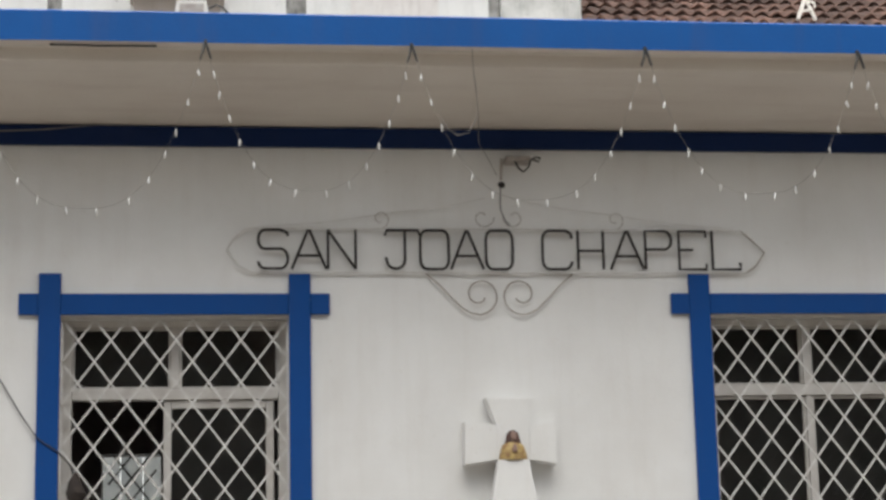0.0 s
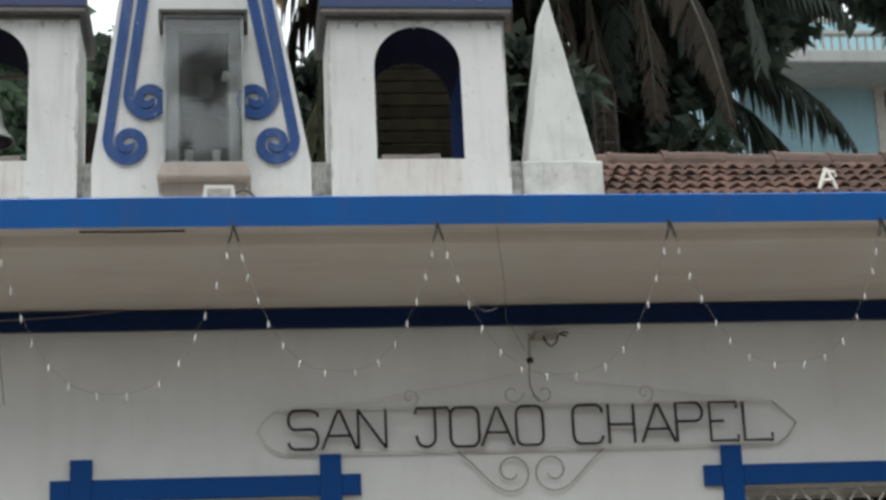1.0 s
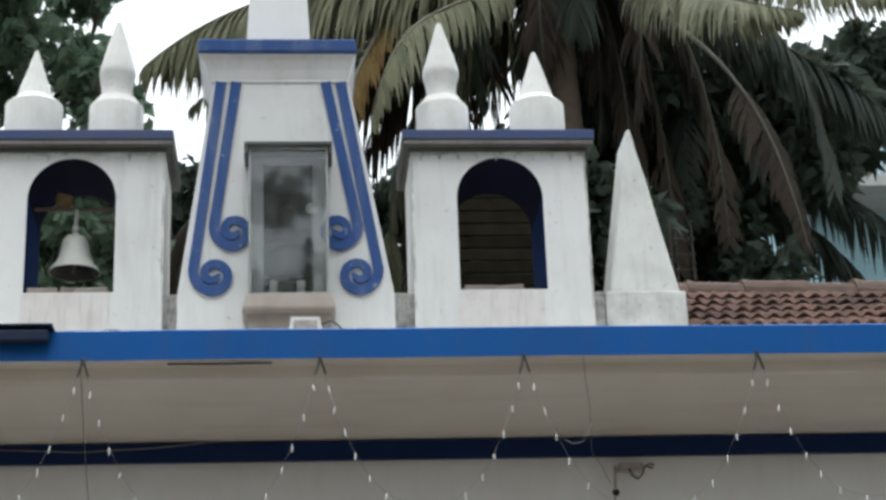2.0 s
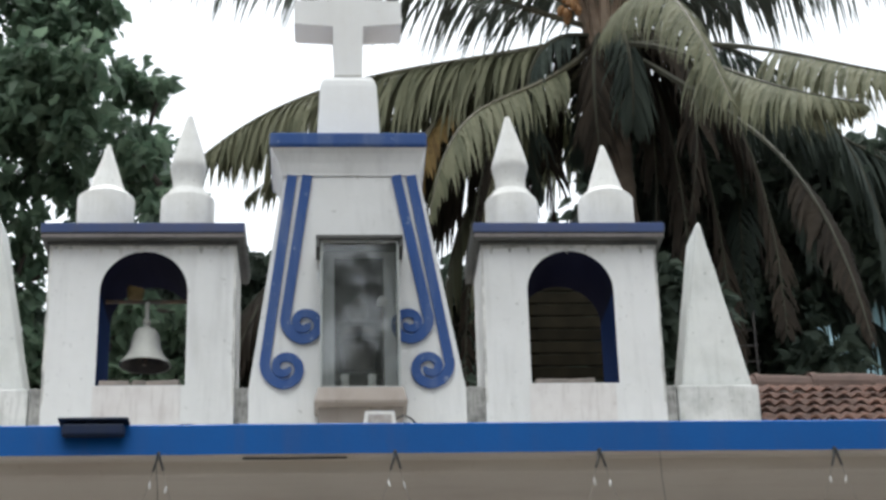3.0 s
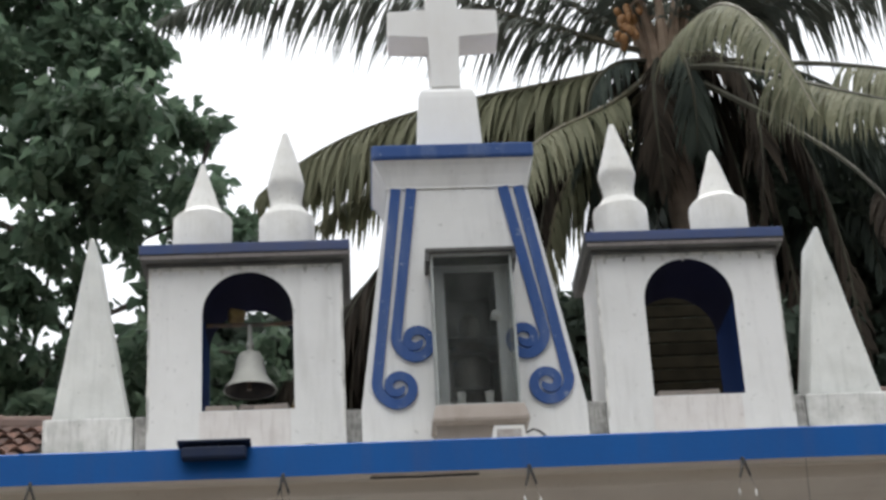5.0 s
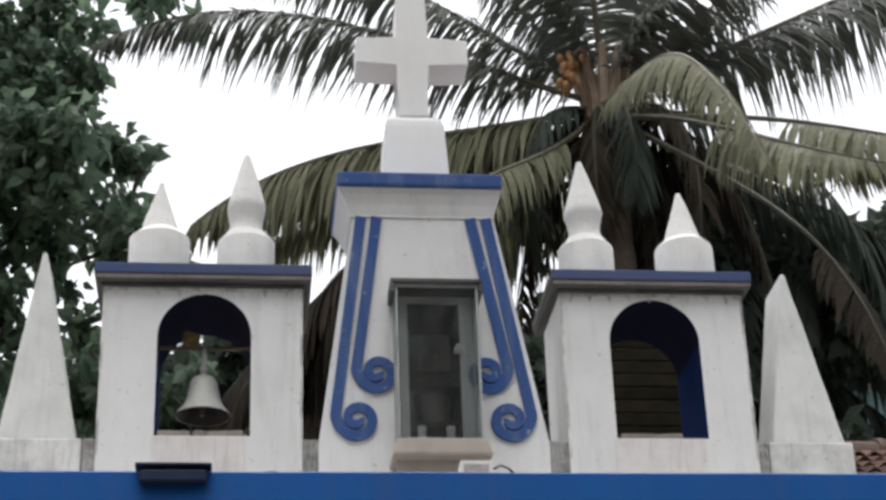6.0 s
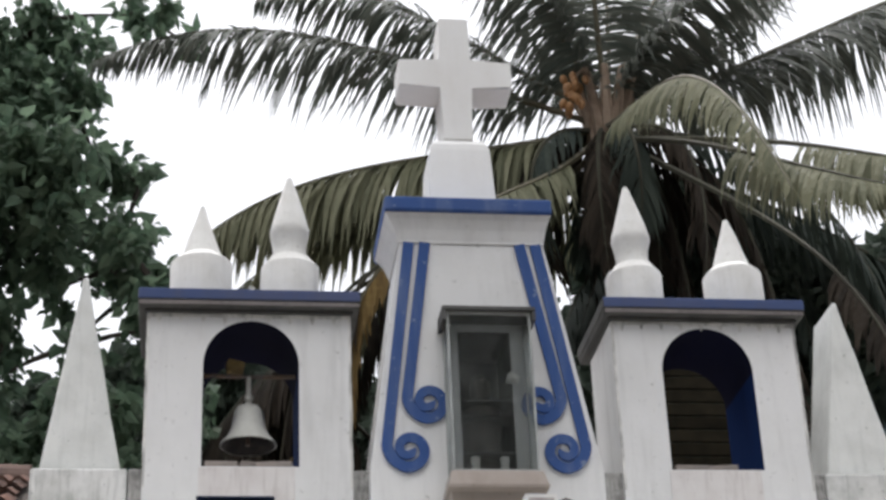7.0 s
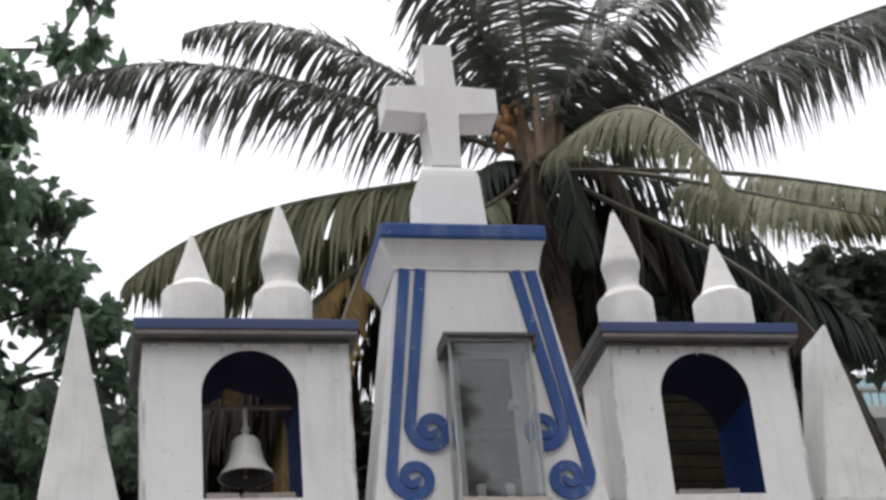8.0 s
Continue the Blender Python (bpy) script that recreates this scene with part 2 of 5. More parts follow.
HOUSE_GREY = painted("grey_render", (0.42, 0.43, 0.42), (0.36, 0.37, 0.36), (0.20, 0.20, 0.19), 0.3, streak=0.5)
GROUND = plain("packed_earth", (0.125, 0.11, 0.092), (0.09, 0.08, 0.068), 1.2, 0.95, relief=0.5)


def bulb_glow():
    m, nt, bsdf = nodes_of("frosted_bulb")
    bsdf.inputs["Base Color"].default_value = (0.62, 0.62, 0.60, 1)
    bsdf.inputs["Emission Color"].default_value = (1.0, 0.97, 0.9, 1)
    bsdf.inputs["Emission Strength"].default_value = 0.02
    return m


BULB = bulb_glow()

# ---- mesh helpers ----
def to_mesh(bm, name, material, smooth=False):
    me = bpy.data.meshes.new(name)
    bmesh.ops.recalc_face_normals(bm, faces=bm.faces[:])
    bm.to_mesh(me)
    bm.free()
    for mm in (material if isinstance(material, (list, tuple)) else [material]):
        me.materials.append(mm)
    if smooth:
        for p in me.polygons:
            p.use_smooth = True
        me.set_sharp_from_angle(angle=radians(32))
    return me


def part(name, bm, material, parent=None, label="", smooth=False):
    ob = new(name, to_mesh(bm, name, material, smooth))
    if parent:
        ob.parent = parent
    if label:
        tagged(ob, label)
    return ob


def thing(name, label, category, group="", kind=""):
    return tagged(new(name), label, category, group, kind)


def box(bm, x0, x1, y0, y1, z0, z1, bevel=0.0):
    vs = [bm.verts.new((x, y, z)) for z in (z0, z1) for x, y in ((x0, y0), (x1, y0), (x1, y1), (x0, y1))]
    for f in ((0, 3, 2, 1), (4, 5, 6, 7), (0, 1, 5, 4), (1, 2, 6, 5), (2, 3, 7, 6), (3, 0, 4, 7)):
        bm.faces.new([vs[k] for k in f])
    if bevel:
        es = list({e for v in vs for e in v.link_edges})
        bmesh.ops.bevel(bm, geom=es, offset=bevel, segments=2, affect="EDGES", profile=0.5)
    return bm


def one_box(*a, **k):
    return box(bmesh.new(), *a, **k)


def prism(bm, points, y0, y1, skip=()):
    """A polygon in x and z, run from y0 to y1; skip names sides that stay open."""
    n = len(points)
    a = [bm.verts.new((x, y0, z)) for x, z in points]
    b = [bm.verts.new((x, y1, z)) for x, z in points]
    bm.faces.new(a)
    bm.faces.new(b[::-1])
    for k in range(n):
        if k not in skip:
            j = (k + 1) % n
            bm.faces.new((a[k], b[k], b[j], a[j]))
    return bm


def profile_run(bm, points, x0, x1):
    """A closed outline in y and z, run along x."""
    a = [bm.verts.new((x0, y, z)) for y, z in points]
    b = [bm.verts.new((x1, y, z)) for y, z in points]
    bm.faces.new(a)
    bm.faces.new(b[::-1])
    n = len(points)
    for k in range(n):
        bm.faces.new((a[k], b[k], b[(k + 1) % n], a[(k + 1) % n]))
    return bm


def lathe(bm, profile, centre, seg=24):
    cx, cy, cz = centre
    rings = []
    for r, z in profile:
        if r < 1e-5:
            rings.append([bm.verts.new((cx, cy, cz + z))])
        else:
            rings.append([bm.verts.new((cx + r * math.cos(a), cy + r * math.sin(a), cz + z)) for a in (2 * math.pi * k / seg for k in range(seg))])
    for p, q in zip(rings, rings[1:]):
        for k in range(seg):
            j = (k + 1) % seg
            if len(p) == 1 and len(q) == 1:
                continue
            if len(p) == 1:
                bm.faces.new((p[0], q[k], q[j]))
            elif len(q) == 1:
                bm.faces.new((p[k], p[j], q[0]))
            else:
                bm.faces.new((p[k], p[j], q[j], q[k]))
    for ring in (rings[0], rings[-1]):
        if len(ring) > 2:
            bm.faces.new(ring)
    return bm


def tube(bm, pts, radius, seg=6):
    """A rod along points; radius is one number, or the first and the last."""
    r0, r1 = radius if isinstance(radius, tuple) else (radius, radius)
    pts = [Vector(p) for p in pts]
    rings, side = [], None
    for k, p in enumerate(pts):
        d = (pts[min(k + 1, len(pts) - 1)] - pts[max(k - 1, 0)]).normalized()
        if side is None:
            side = d.orthogonal().normalized()
        side = (side - d * side.dot(d)).normalized()
        up = d.cross(side)
        r = r0 + (r1 - r0) * k / max(1, len(pts) - 1)
        rings.append([bm.verts.new(p + side * (r * math.cos(a)) + up * (r * math.sin(a))) for a in (2 * math.pi * j / seg for j in range(seg))])
    for p, q in zip(rings, rings[1:]):
        for k in range(seg):
            bm.faces.new((p[k], p[(k + 1) % seg], q[(k + 1) % seg], q[k]))
    bm.faces.new(rings[0][::-1])
    bm.faces.new(rings[-1])
    return bm


def rod(name, pts, radius, material, parent, label="", seg=6):
    return part(name, tube(bmesh.new(), pts, radius, seg), material, parent, label, True)


def flat_band(bm, pts, width, y0, y1):
    """A flat raised strip that follows points in x and z; y0 is its face, y1 its back."""
    n = len(pts)
    rows = []
    for k, (x, z) in enumerate(pts):
        ax, az = pts[max(k - 1, 0)]
        bx, bz = pts[min(k + 1, n - 1)]
        dx, dz = bx - ax, bz - az
        l = math.hypot(dx, dz) or 1
        w = (width[k] if isinstance(width, list) else width) / 2
        nx, nz = -dz / l * w, dx / l * w
        rows.append([bm.verts.new(v) for v in ((x + nx, y0, z + nz), (x - nx, y0, z - nz), (x - nx, y1, z - nz), (x + nx, y1, z + nz))])
    for p, q in zip(rows, rows[1:]):
        for k in range(4):
            bm.faces.new((p[k], p[(k + 1) % 4], q[(k + 1) % 4], q[k]))
    bm.faces.new(rows[0])
    bm.faces.new(rows[-1][::-1])
    return bm


def spiral(cx, cz, r0, r1, a0, a1, steps=28):
    return [(cx + (r0 + (r1 - r0) * k / steps) * math.cos(radians(a0 + (a1 - a0) * k / steps)),
             cz + (r0 + (r1 - r0) * k / steps) * math.sin(radians(a0 + (a1 - a0) * k / steps))) for k in range(steps + 1)]


def bezier(p, steps):
    p = [Vector(q) for q in p]
    out = []
    for k in range(steps + 1):
        t = k / steps
        u = 1 - t
        out.append(p[0] * u ** 3 + p[1] * (3 * u * u * t) + p[2] * (3 * u * t * t) + p[3] * t ** 3)
    return out


# ---- ground and shell ----
ground = part("ground", one_box(-400, 400, -400, 400, -0.3, 0.0), GROUND)
tagged(ground, "packed bare earth yard round the chapel", "ground", kind="structure")

WX = ((-1.147, -0.097), (1.931, 2.981))
SILL_Z, HEAD_Z = 1.40, 2.905


def facade():
    bm = bmesh.new()
    edges = [-9.0, WX[0][0], WX[0][1], WX[1][0], WX[1][1], 9.0]
    for k in (0, 2, 4):
        box(bm, edges[k], edges[k + 1], 0, 0.28, 0, 4.06)
    for a, b in WX:
        box(bm, a, b, 0, 0.28, 0, SILL_Z)
        box(bm, a, b, 0, 0.28, HEAD_Z, 4.06)
    return bm


tagged(part("wall_south", facade(), WHITE), "white painted plaster chapel front wall with two window openings", "wall", kind="structure")
tagged(part("wall_west", one_box(-9.0, -8.72, 0.28, 5.0, 0, 4.06), ROOM_PAINT), "plain plastered side wall of the chapel", "wall", kind="structure")
tagged(part("wall_east", one_box(8.72, 9.0, 0.28, 5.0, 0, 4.06), ROOM_PAINT), "plain plastered side wall of the chapel", "wall", kind="structure")


def back_wall():
    bm = bmesh.new()
    box(bm, -9, -1.225, 5.0, 5.25, 0, 4.06)
    box(bm, -0.80, 9, 5.0, 5.25, 0, 4.06)
    box(bm, -1.225, -0.80, 5.0, 5.25, 0, 1.5)
    box(bm, -1.225, -0.80, 5.0, 5.25, 2.70, 4.06)
    return bm


tagged(part("wall_north", back_wall(), ROOM_PAINT), "dim plastered back wall of the chapel room", "wall", kind="structure")
tagged(part("floor", one_box(-8.72, 8.72, 0.28, 5.0, 0.0, 0.05), ROOM_PAINT), "dim cement floor of the chapel room", "floor", kind="structure")
tagged(part("ceiling", one_box(-9, 9, 0.76, 5.25, 4.06, 4.14), ROOM_PAINT), "plain slab over the chapel room", "ceiling", kind="structure")

# the eave: blue fascia, sloped soffit and the band below, its blue darkened as shade
soffit = part("soffit", profile_run(bmesh.new(), [(-0.70, 4.10), (-0.70, 3.984), (-0.67, 3.984), (-0.658, 3.930), (-0.636, 3.923), (-0.35, 3.882), (-0.02, 3.812), (-0.004, 3.812), (-0.004, 4.064), (0.75, 4.064), (0.75, 4.10)], -9, 9), SOFFIT_WHITE)
tagged(soffit, "off-white painted sloping underside of the eave", "eave soffit", kind="structure")


def fascia_mesh():
    bm = bmesh.new()
    n = 90
    rows = []
    for k in range(n + 1):
        x = -9 + 18 * k / n
        w = 0.0035 * noise.noise((x * 0.8, 0, 3)) + 0.002 * noise.noise((x * 4, 0, 7))
        rows.append([bm.verts.new(v) for v in ((x, -0.76, 3.99 + w), (x, -0.76, 4.125 + w), (x, -0.752, 4.132 + w), (x, -0.702, 4.132 + w), (x, -0.702, 3.985 + w))])
    for p, q in zip(rows, rows[1:]):
        for k in range(5):
            bm.faces.new((p[k], p[(k + 1) % 5], q[(k + 1) % 5], q[k]))
    bm.faces.new(rows[0])
    bm.faces.new(rows[-1][::-1])
    for fc in bm.faces:
        if abs(sum(v.co.z for v in fc.verts) / len(fc.verts) - 3.9875) < 0.008:
            fc.material_index = 1
    return bm


tagged(part("fascia", fascia_mesh(), [BLUE, SOFFIT_WHITE]), "bright blue painted fascia board along the eave", "fascia", kind="structure")
tagged(part("trim", one_box(-9, 9, -0.035, -0.001, 3.712, 3.806, bevel=0.004), SHADED_BLUE), "navy blue moulding under the eave, shade in its colour", "trim", kind="structure")

# ---- the parapet with its two belfries, the central tower and the pyramids ----
PARAPET_Z = 4.64
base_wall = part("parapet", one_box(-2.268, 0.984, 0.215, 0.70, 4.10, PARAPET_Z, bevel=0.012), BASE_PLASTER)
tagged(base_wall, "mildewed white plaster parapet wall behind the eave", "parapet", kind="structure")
roof_slab = part("canopy_slab", one_box(-2.70, 1.405, -0.70, 0.75, 4.102, 4.122), MILDEW)
tagged(roof_slab, "flat cement slab on top of the eave", "roof slab", kind="structure")


def arch_points(c, half, sill, spring, seg=14):
    return [(c + half * math.cos(a), spring + half * math.sin(a)) for a in (math.pi / 2 * k / seg for k in range(seg + 1))]


def belfry(x0, x1, c, half, label):
    th = thing("belfry", label, "bell tower", "belfries on the parapet")
    y0, y1, zb, zt, sill, spring = 0.187, 0.68, 4.122, 5.400, 4.642, 5.145
    bm = bmesh.new()
    right = [(c, zb), (x1, zb), (x1, zt), (c, zt)] + arch_points(c, half, sill, spring)[::-1] + [(c + half, sill), (c, sill)]
    left = [(2 * c - x, z) for x, z in right]
    left = [(max(x, x0) if abs(x - (2 * c - x1)) > 1e-6 else x0, z) for x, z in left]
    n = len(right)
    prism(bm, right, y0, y1, skip=(3, n - 1))
    prism(bm, left, y0, y1, skip=(3, n - 1))
    bmesh.ops.remove_doubles(bm, verts=bm.verts[:], dist=1e-5)
    bmesh.ops.recalc_face_normals(bm, faces=bm.faces[:])
    # arch faces take the shade-darkened blues, the vault the darkest
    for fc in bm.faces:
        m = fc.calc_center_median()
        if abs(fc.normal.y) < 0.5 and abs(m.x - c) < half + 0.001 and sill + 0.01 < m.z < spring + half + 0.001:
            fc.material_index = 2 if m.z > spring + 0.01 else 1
    body = part("body", bm, [TOWER_WHITE, SHADED_REVEAL, VAULT_SHADE], th, "white plaster body with blue arch reveal, shade in its colour")
    # stained apron under the arch
    part("apron", one_box(c - half - 0.012, c + half - 0.02, y0 - 0.004, y0 + 0.004, zb, sill - 0.006), APRON, th, "pinkish stained plaster under the arch")
    # rough corner beads
    for x in (x0 - 0.003, x1 - 0.012):
        bm = bmesh.new()
        pts = [(x + 0.0075 + 0.003 * noise.noise((k * 0.7, x * 9, 0)), PARAPET_Z - 0.1 + (zt - PARAPET_Z + 0.09) * k / 22) for k in range(23)]
        flat_band(bm, pts, [0.010 + 0.008 * abs(noise.noise((k * 1.3, x * 5, 3))) for k in range(23)], y0 - 0.003, y0 + 0.004)
        part("corner_bead", bm, MILDEW, th, "grimy plaster corner bead")
    # stained render band with drips below the roof slab
    n = 120
    xs = [x0 + 0.004 + (x1 - x0 - 0.008) * k / n for k in range(n + 1)]
    low = []
    for k in range(n + 1):
        d = 0.016 + 0.008 * noise.noise((xs[k] * 6, c, 0))
        if k % 13 in (6, 7) and 2 < k < n - 2:
            d += 0.026 + 0.016 * noise.noise((k * 1.7, c * 3, 2))
        low.append((xs[k], zt - d))
    bm = bmesh.new()
    top = [bm.verts.new((x, y0 - 0.003, zt)) for x in xs]
    bot = [bm.verts.new((x, y0 - 0.003, z)) for x, z in low]
    back = [bm.verts.new((x, y0 + 0.002, z)) for x, z in low]
    for k in range(n):
        bm.faces.new((top[k], top[k + 1], bot[k + 1], bot[k]))
        bm.faces.new((bot[k], bot[k + 1], back[k + 1], back[k]))
    part("drip_band", bm, MILDEW, th, "grey stained band with drips")
    # moulding and roof slab; undersides and ends have shade in their colour
    part("moulding", one_box(x0 - 0.012, x1 + 0.012, y0 - 0.018, y1 + 0.018, zt, zt + 0.018, bevel=0.004), SHADED_PLASTER, th)
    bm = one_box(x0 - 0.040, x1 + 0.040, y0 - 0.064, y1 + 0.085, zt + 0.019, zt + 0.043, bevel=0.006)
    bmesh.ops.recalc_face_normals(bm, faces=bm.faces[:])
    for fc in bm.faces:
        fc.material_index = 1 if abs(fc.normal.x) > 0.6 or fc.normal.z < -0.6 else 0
    part("drip_edge", bm, [TAUPE, SHADED_PLASTER], th, "worn grey lower edge of the roof slab")
    bm = bmesh.new()
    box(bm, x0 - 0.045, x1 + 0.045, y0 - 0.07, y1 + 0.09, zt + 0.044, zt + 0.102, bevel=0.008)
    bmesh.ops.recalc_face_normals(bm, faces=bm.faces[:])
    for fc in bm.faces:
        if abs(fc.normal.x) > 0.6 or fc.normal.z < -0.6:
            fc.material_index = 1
    part("roof", bm, [SLAB_BLUE, SHADED_PLASTER], th, "blue fronted roof slab with bare grey ends and shade-dark underside")
    return th


TALL = [(0.144, 0.000), (0.143, 0.236), (0.140, 0.243), (0.106, 0.281), (0.100, 0.294), (0.085, 0.298), (0.082, 0.322), (0.081, 0.345), (0.086, 0.383), (0.095, 0.420), (0.099, 0.443), (0.095, 0.464), (0.079, 0.528), (0.050, 0.630), (0.014, 0.754), (0, 0.763)]
SHORT = [(0.151, 0.000), (0.150, 0.246), (0.147, 0.255), (0.110, 0.289), (0.097, 0.298), (0.074, 0.377), (0.041, 0.481), (0.012, 0.578), (0, 0.586)]


def finial(x, profile, label):
    th = thing("finial", label, "finial", "finials on the belfries")
    cut = next(k for k, (r, z) in enumerate(profile) if r < 0.101)
    for name, rows in (("drum", profile[:cut + 1]), ("spire", profile[cut:])):
        bm = lathe(bmesh.new(), rows, (0, 0, 0), 24)
        for v in bm.verts:
            v.co += Vector((noise.noise(v.co * 9 + Vector((x, 0, 0))), noise.noise(v.co * 9 + Vector((0, x, 5))), 0.5 * noise.noise(v.co * 14 + Vector((x, 3, 0))))) * 0.006
        ob = part(name, bm, FINIAL_WHITE, th, smooth=True)
        ob.data.set_sharp_from_angle(angle=radians(24))
    th.location = (x, 0.40, 5.504)
    return th


belfry(-2.205, -1.254, -1.720, 0.222, "white plaster belfry with a round arch holding a bell")
belfry(0.008, 0.922, 0.465, 0.223, "empty white plaster belfry with a round arch")
finial(-1.960, SHORT, "short white cone finial with a round base on the belfry roof")
finial(-1.530, TALL, "tall white waisted finial with a pointed tip on the belfry roof")
finial(0.200, TALL, "tall white waisted finial with a pointed tip on the belfry roof")
finial(0.711, SHORT, "short white cone finial with a round base on the belfry roof")


def pyramid(cx, tip_x, z1, x0, x1, label):
    """A tall triangular slab on a block: the point runs back as a short ridge."""
    th = thing("pyramid", label, "pyramid", "pyramids on the parapet")
    h, z0 = 0.183, PARAPET_Z
    bm = prism(bmesh.new(), [(cx - h, z0), (cx + h, z0), (tip_x + 0.010, z1), (tip_x - 0.010, z1)], 0.27, 0.57)
    bmesh.ops.bevel(bm, geom=bm.edges[:], offset=0.006, segments=1, affect="EDGES")
    cuts = [e for e in bm.edges if abs(e.verts[0].co.z - e.verts[1].co.z) > 0.4]
    bmesh.ops.subdivide_edges(bm, edges=cuts, cuts=6, use_grid_fill=True)
    for v in bm.verts:
        v.co.x += 0.004 * noise.noise(v.co * 7)
    part("spire", bm, MOTTLED, th)
    bm = one_box(x0, x1, 0.212, 0.70, 4.123, PARAPET_Z - 0.001, bevel=0.012)
    part("plinth", bm, PLINTH, th, "grey stained plaster block")
    return th


pyramid(1.205, 1.178, 5.565, 0.986, 1.405, "slender white plaster pyramid at the parapet end")
pyramid(-2.485, -2.503, 5.62, -2.70, -2.270, "slender white plaster pyramid with grey mildew specks")


def central_tower():
    th = thing("central_tower", "white tapering plaster tower with blue scrolls and a glazed niche", "tower")
    cb, ct = -0.637, -0.660
    y0, y1 = 0.14, 0.57
    zb, zk, zt = 4.122, 4.602, 5.776
    nx0, nx1, nz0, nz1 = -0.752, -0.500, 4.552, 5.310
    nc = (nx0 + nx1) / 2
    right = [(nc, zb), (cb + 0.542, zb), (cb + 0.542, zk), (ct + 0.3525, zt), (nc, zt), (nc, nz1), (nx1, nz1), (nx1, nz0), (nc, nz0)]
    left = [(nc, zb), (cb - 0.542, zb), (cb - 0.542, zk), (ct - 0.3525, zt), (nc, zt), (nc, nz1), (nx0, nz1), (nx0, nz0), (nc, nz0)]
    bm = bmesh.new()
    prism(bm, right, y0, y1, skip=(4, 8))
    prism(bm, left, y0, y1, skip=(4, 8))
    bmesh.ops.remove_doubles(bm, verts=bm.verts[:], dist=1e-5)
    part("body", bm, TOWER_WHITE, th)
    # dark panels added to paint shade inside the niche
    part("niche_back", one_box(nx0 + 0.001, nx1 - 0.001, 0.50, 0.52, nz0 + 0.001, nz1 - 0.001), NICHE_DARK, th, "dark back of the niche, shade in its colour")
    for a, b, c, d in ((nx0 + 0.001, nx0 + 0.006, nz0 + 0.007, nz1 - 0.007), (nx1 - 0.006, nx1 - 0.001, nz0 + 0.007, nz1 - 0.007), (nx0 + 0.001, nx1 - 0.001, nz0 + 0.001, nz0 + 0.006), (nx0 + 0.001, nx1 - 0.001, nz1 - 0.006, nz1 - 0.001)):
        part("niche_lining", one_box(a, b, y0 + 0.004, 0.498, c, d), NICHE_DARK, th, "dark niche lining, shade in its colour")
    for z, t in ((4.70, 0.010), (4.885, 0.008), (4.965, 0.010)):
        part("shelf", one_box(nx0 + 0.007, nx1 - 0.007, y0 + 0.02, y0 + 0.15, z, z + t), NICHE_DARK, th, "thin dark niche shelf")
    # flared neck and blue cap slab
    bm = bmesh.new()
    rings = []
    cc = -0.677
    for f, z in ((0.0, zt), (0.0, zt + 0.011), (0.10, zt + 0.028), (0.30, zt + 0.065), (0.65, zt + 0.112), (1.0, zt + 0.140)):
        g = 0.050 * f
        c = ct + (cc - ct) * min(1, f + 0.2)
        rings.append([bm.verts.new(v) for v in ((c - 0.358 - g, y0 - 0.008 - g, z), (c + 0.358 + g, y0 - 0.008 - g, z), (c + 0.358 + g, y1 + g, z), (c - 0.358 - g, y1 + g, z))])
    for p, q in zip(rings, rings[1:]):
        for k in range(4):
            bm.faces.new((p[k], p[(k + 1) % 4], q[(k + 1) % 4], q[k]))
    bm.faces.new(rings[0])
    bm.faces.new(rings[-1])
    part("neck", bm, TOWER_WHITE, th)
    part("cap", one_box(cc - 0.411, cc + 0.411, 0.062, 0.66, zt + 0.140, zt + 0.219, bevel=0.012), DULL_BLUE, th, "blue painted cap slab")
    # raised blue bands that end in scrolls
    for side in (-1, 1):
        outer = [(ct + side * 0.310, zt - 0.002), (cb + side * 0.4635, 4.730)]
        inner = [(ct + side * 0.232, zt - 0.002), (cb + side * 0.363, 4.966)]
        for (xa, za), (xb, zb2), r in ((outer[0], outer[1], 0.100), (inner[0], inner[1], 0.097)):
            line = [(xa + (xb - xa) * k / 12, za + (zb2 - za) * k / 12) for k in range(13)]
            sp = spiral(0, 0, r, 0.014, 180, 180 + 540, 52)
            cx = xb - side * r
            sp = [(cx - side * px, zb2 + pz) for px, pz in sp]
            sp = [(xx, zz - 0.02 * min(1, k / 8)) for k, (xx, zz) in enumerate(sp)]
            wide = [0.052] * len(line) + [0.052 - 0.014 * k / len(sp) for k in range(1, len(sp))]
            bm = flat_band(bmesh.new(), line + sp[1:], wide, y0 - 0.016, y0 + 0.004)
            part("scroll_band", bm, DULL_BLUE, th, "raised blue plaster band ending in a scroll")
    return th


central_tower()


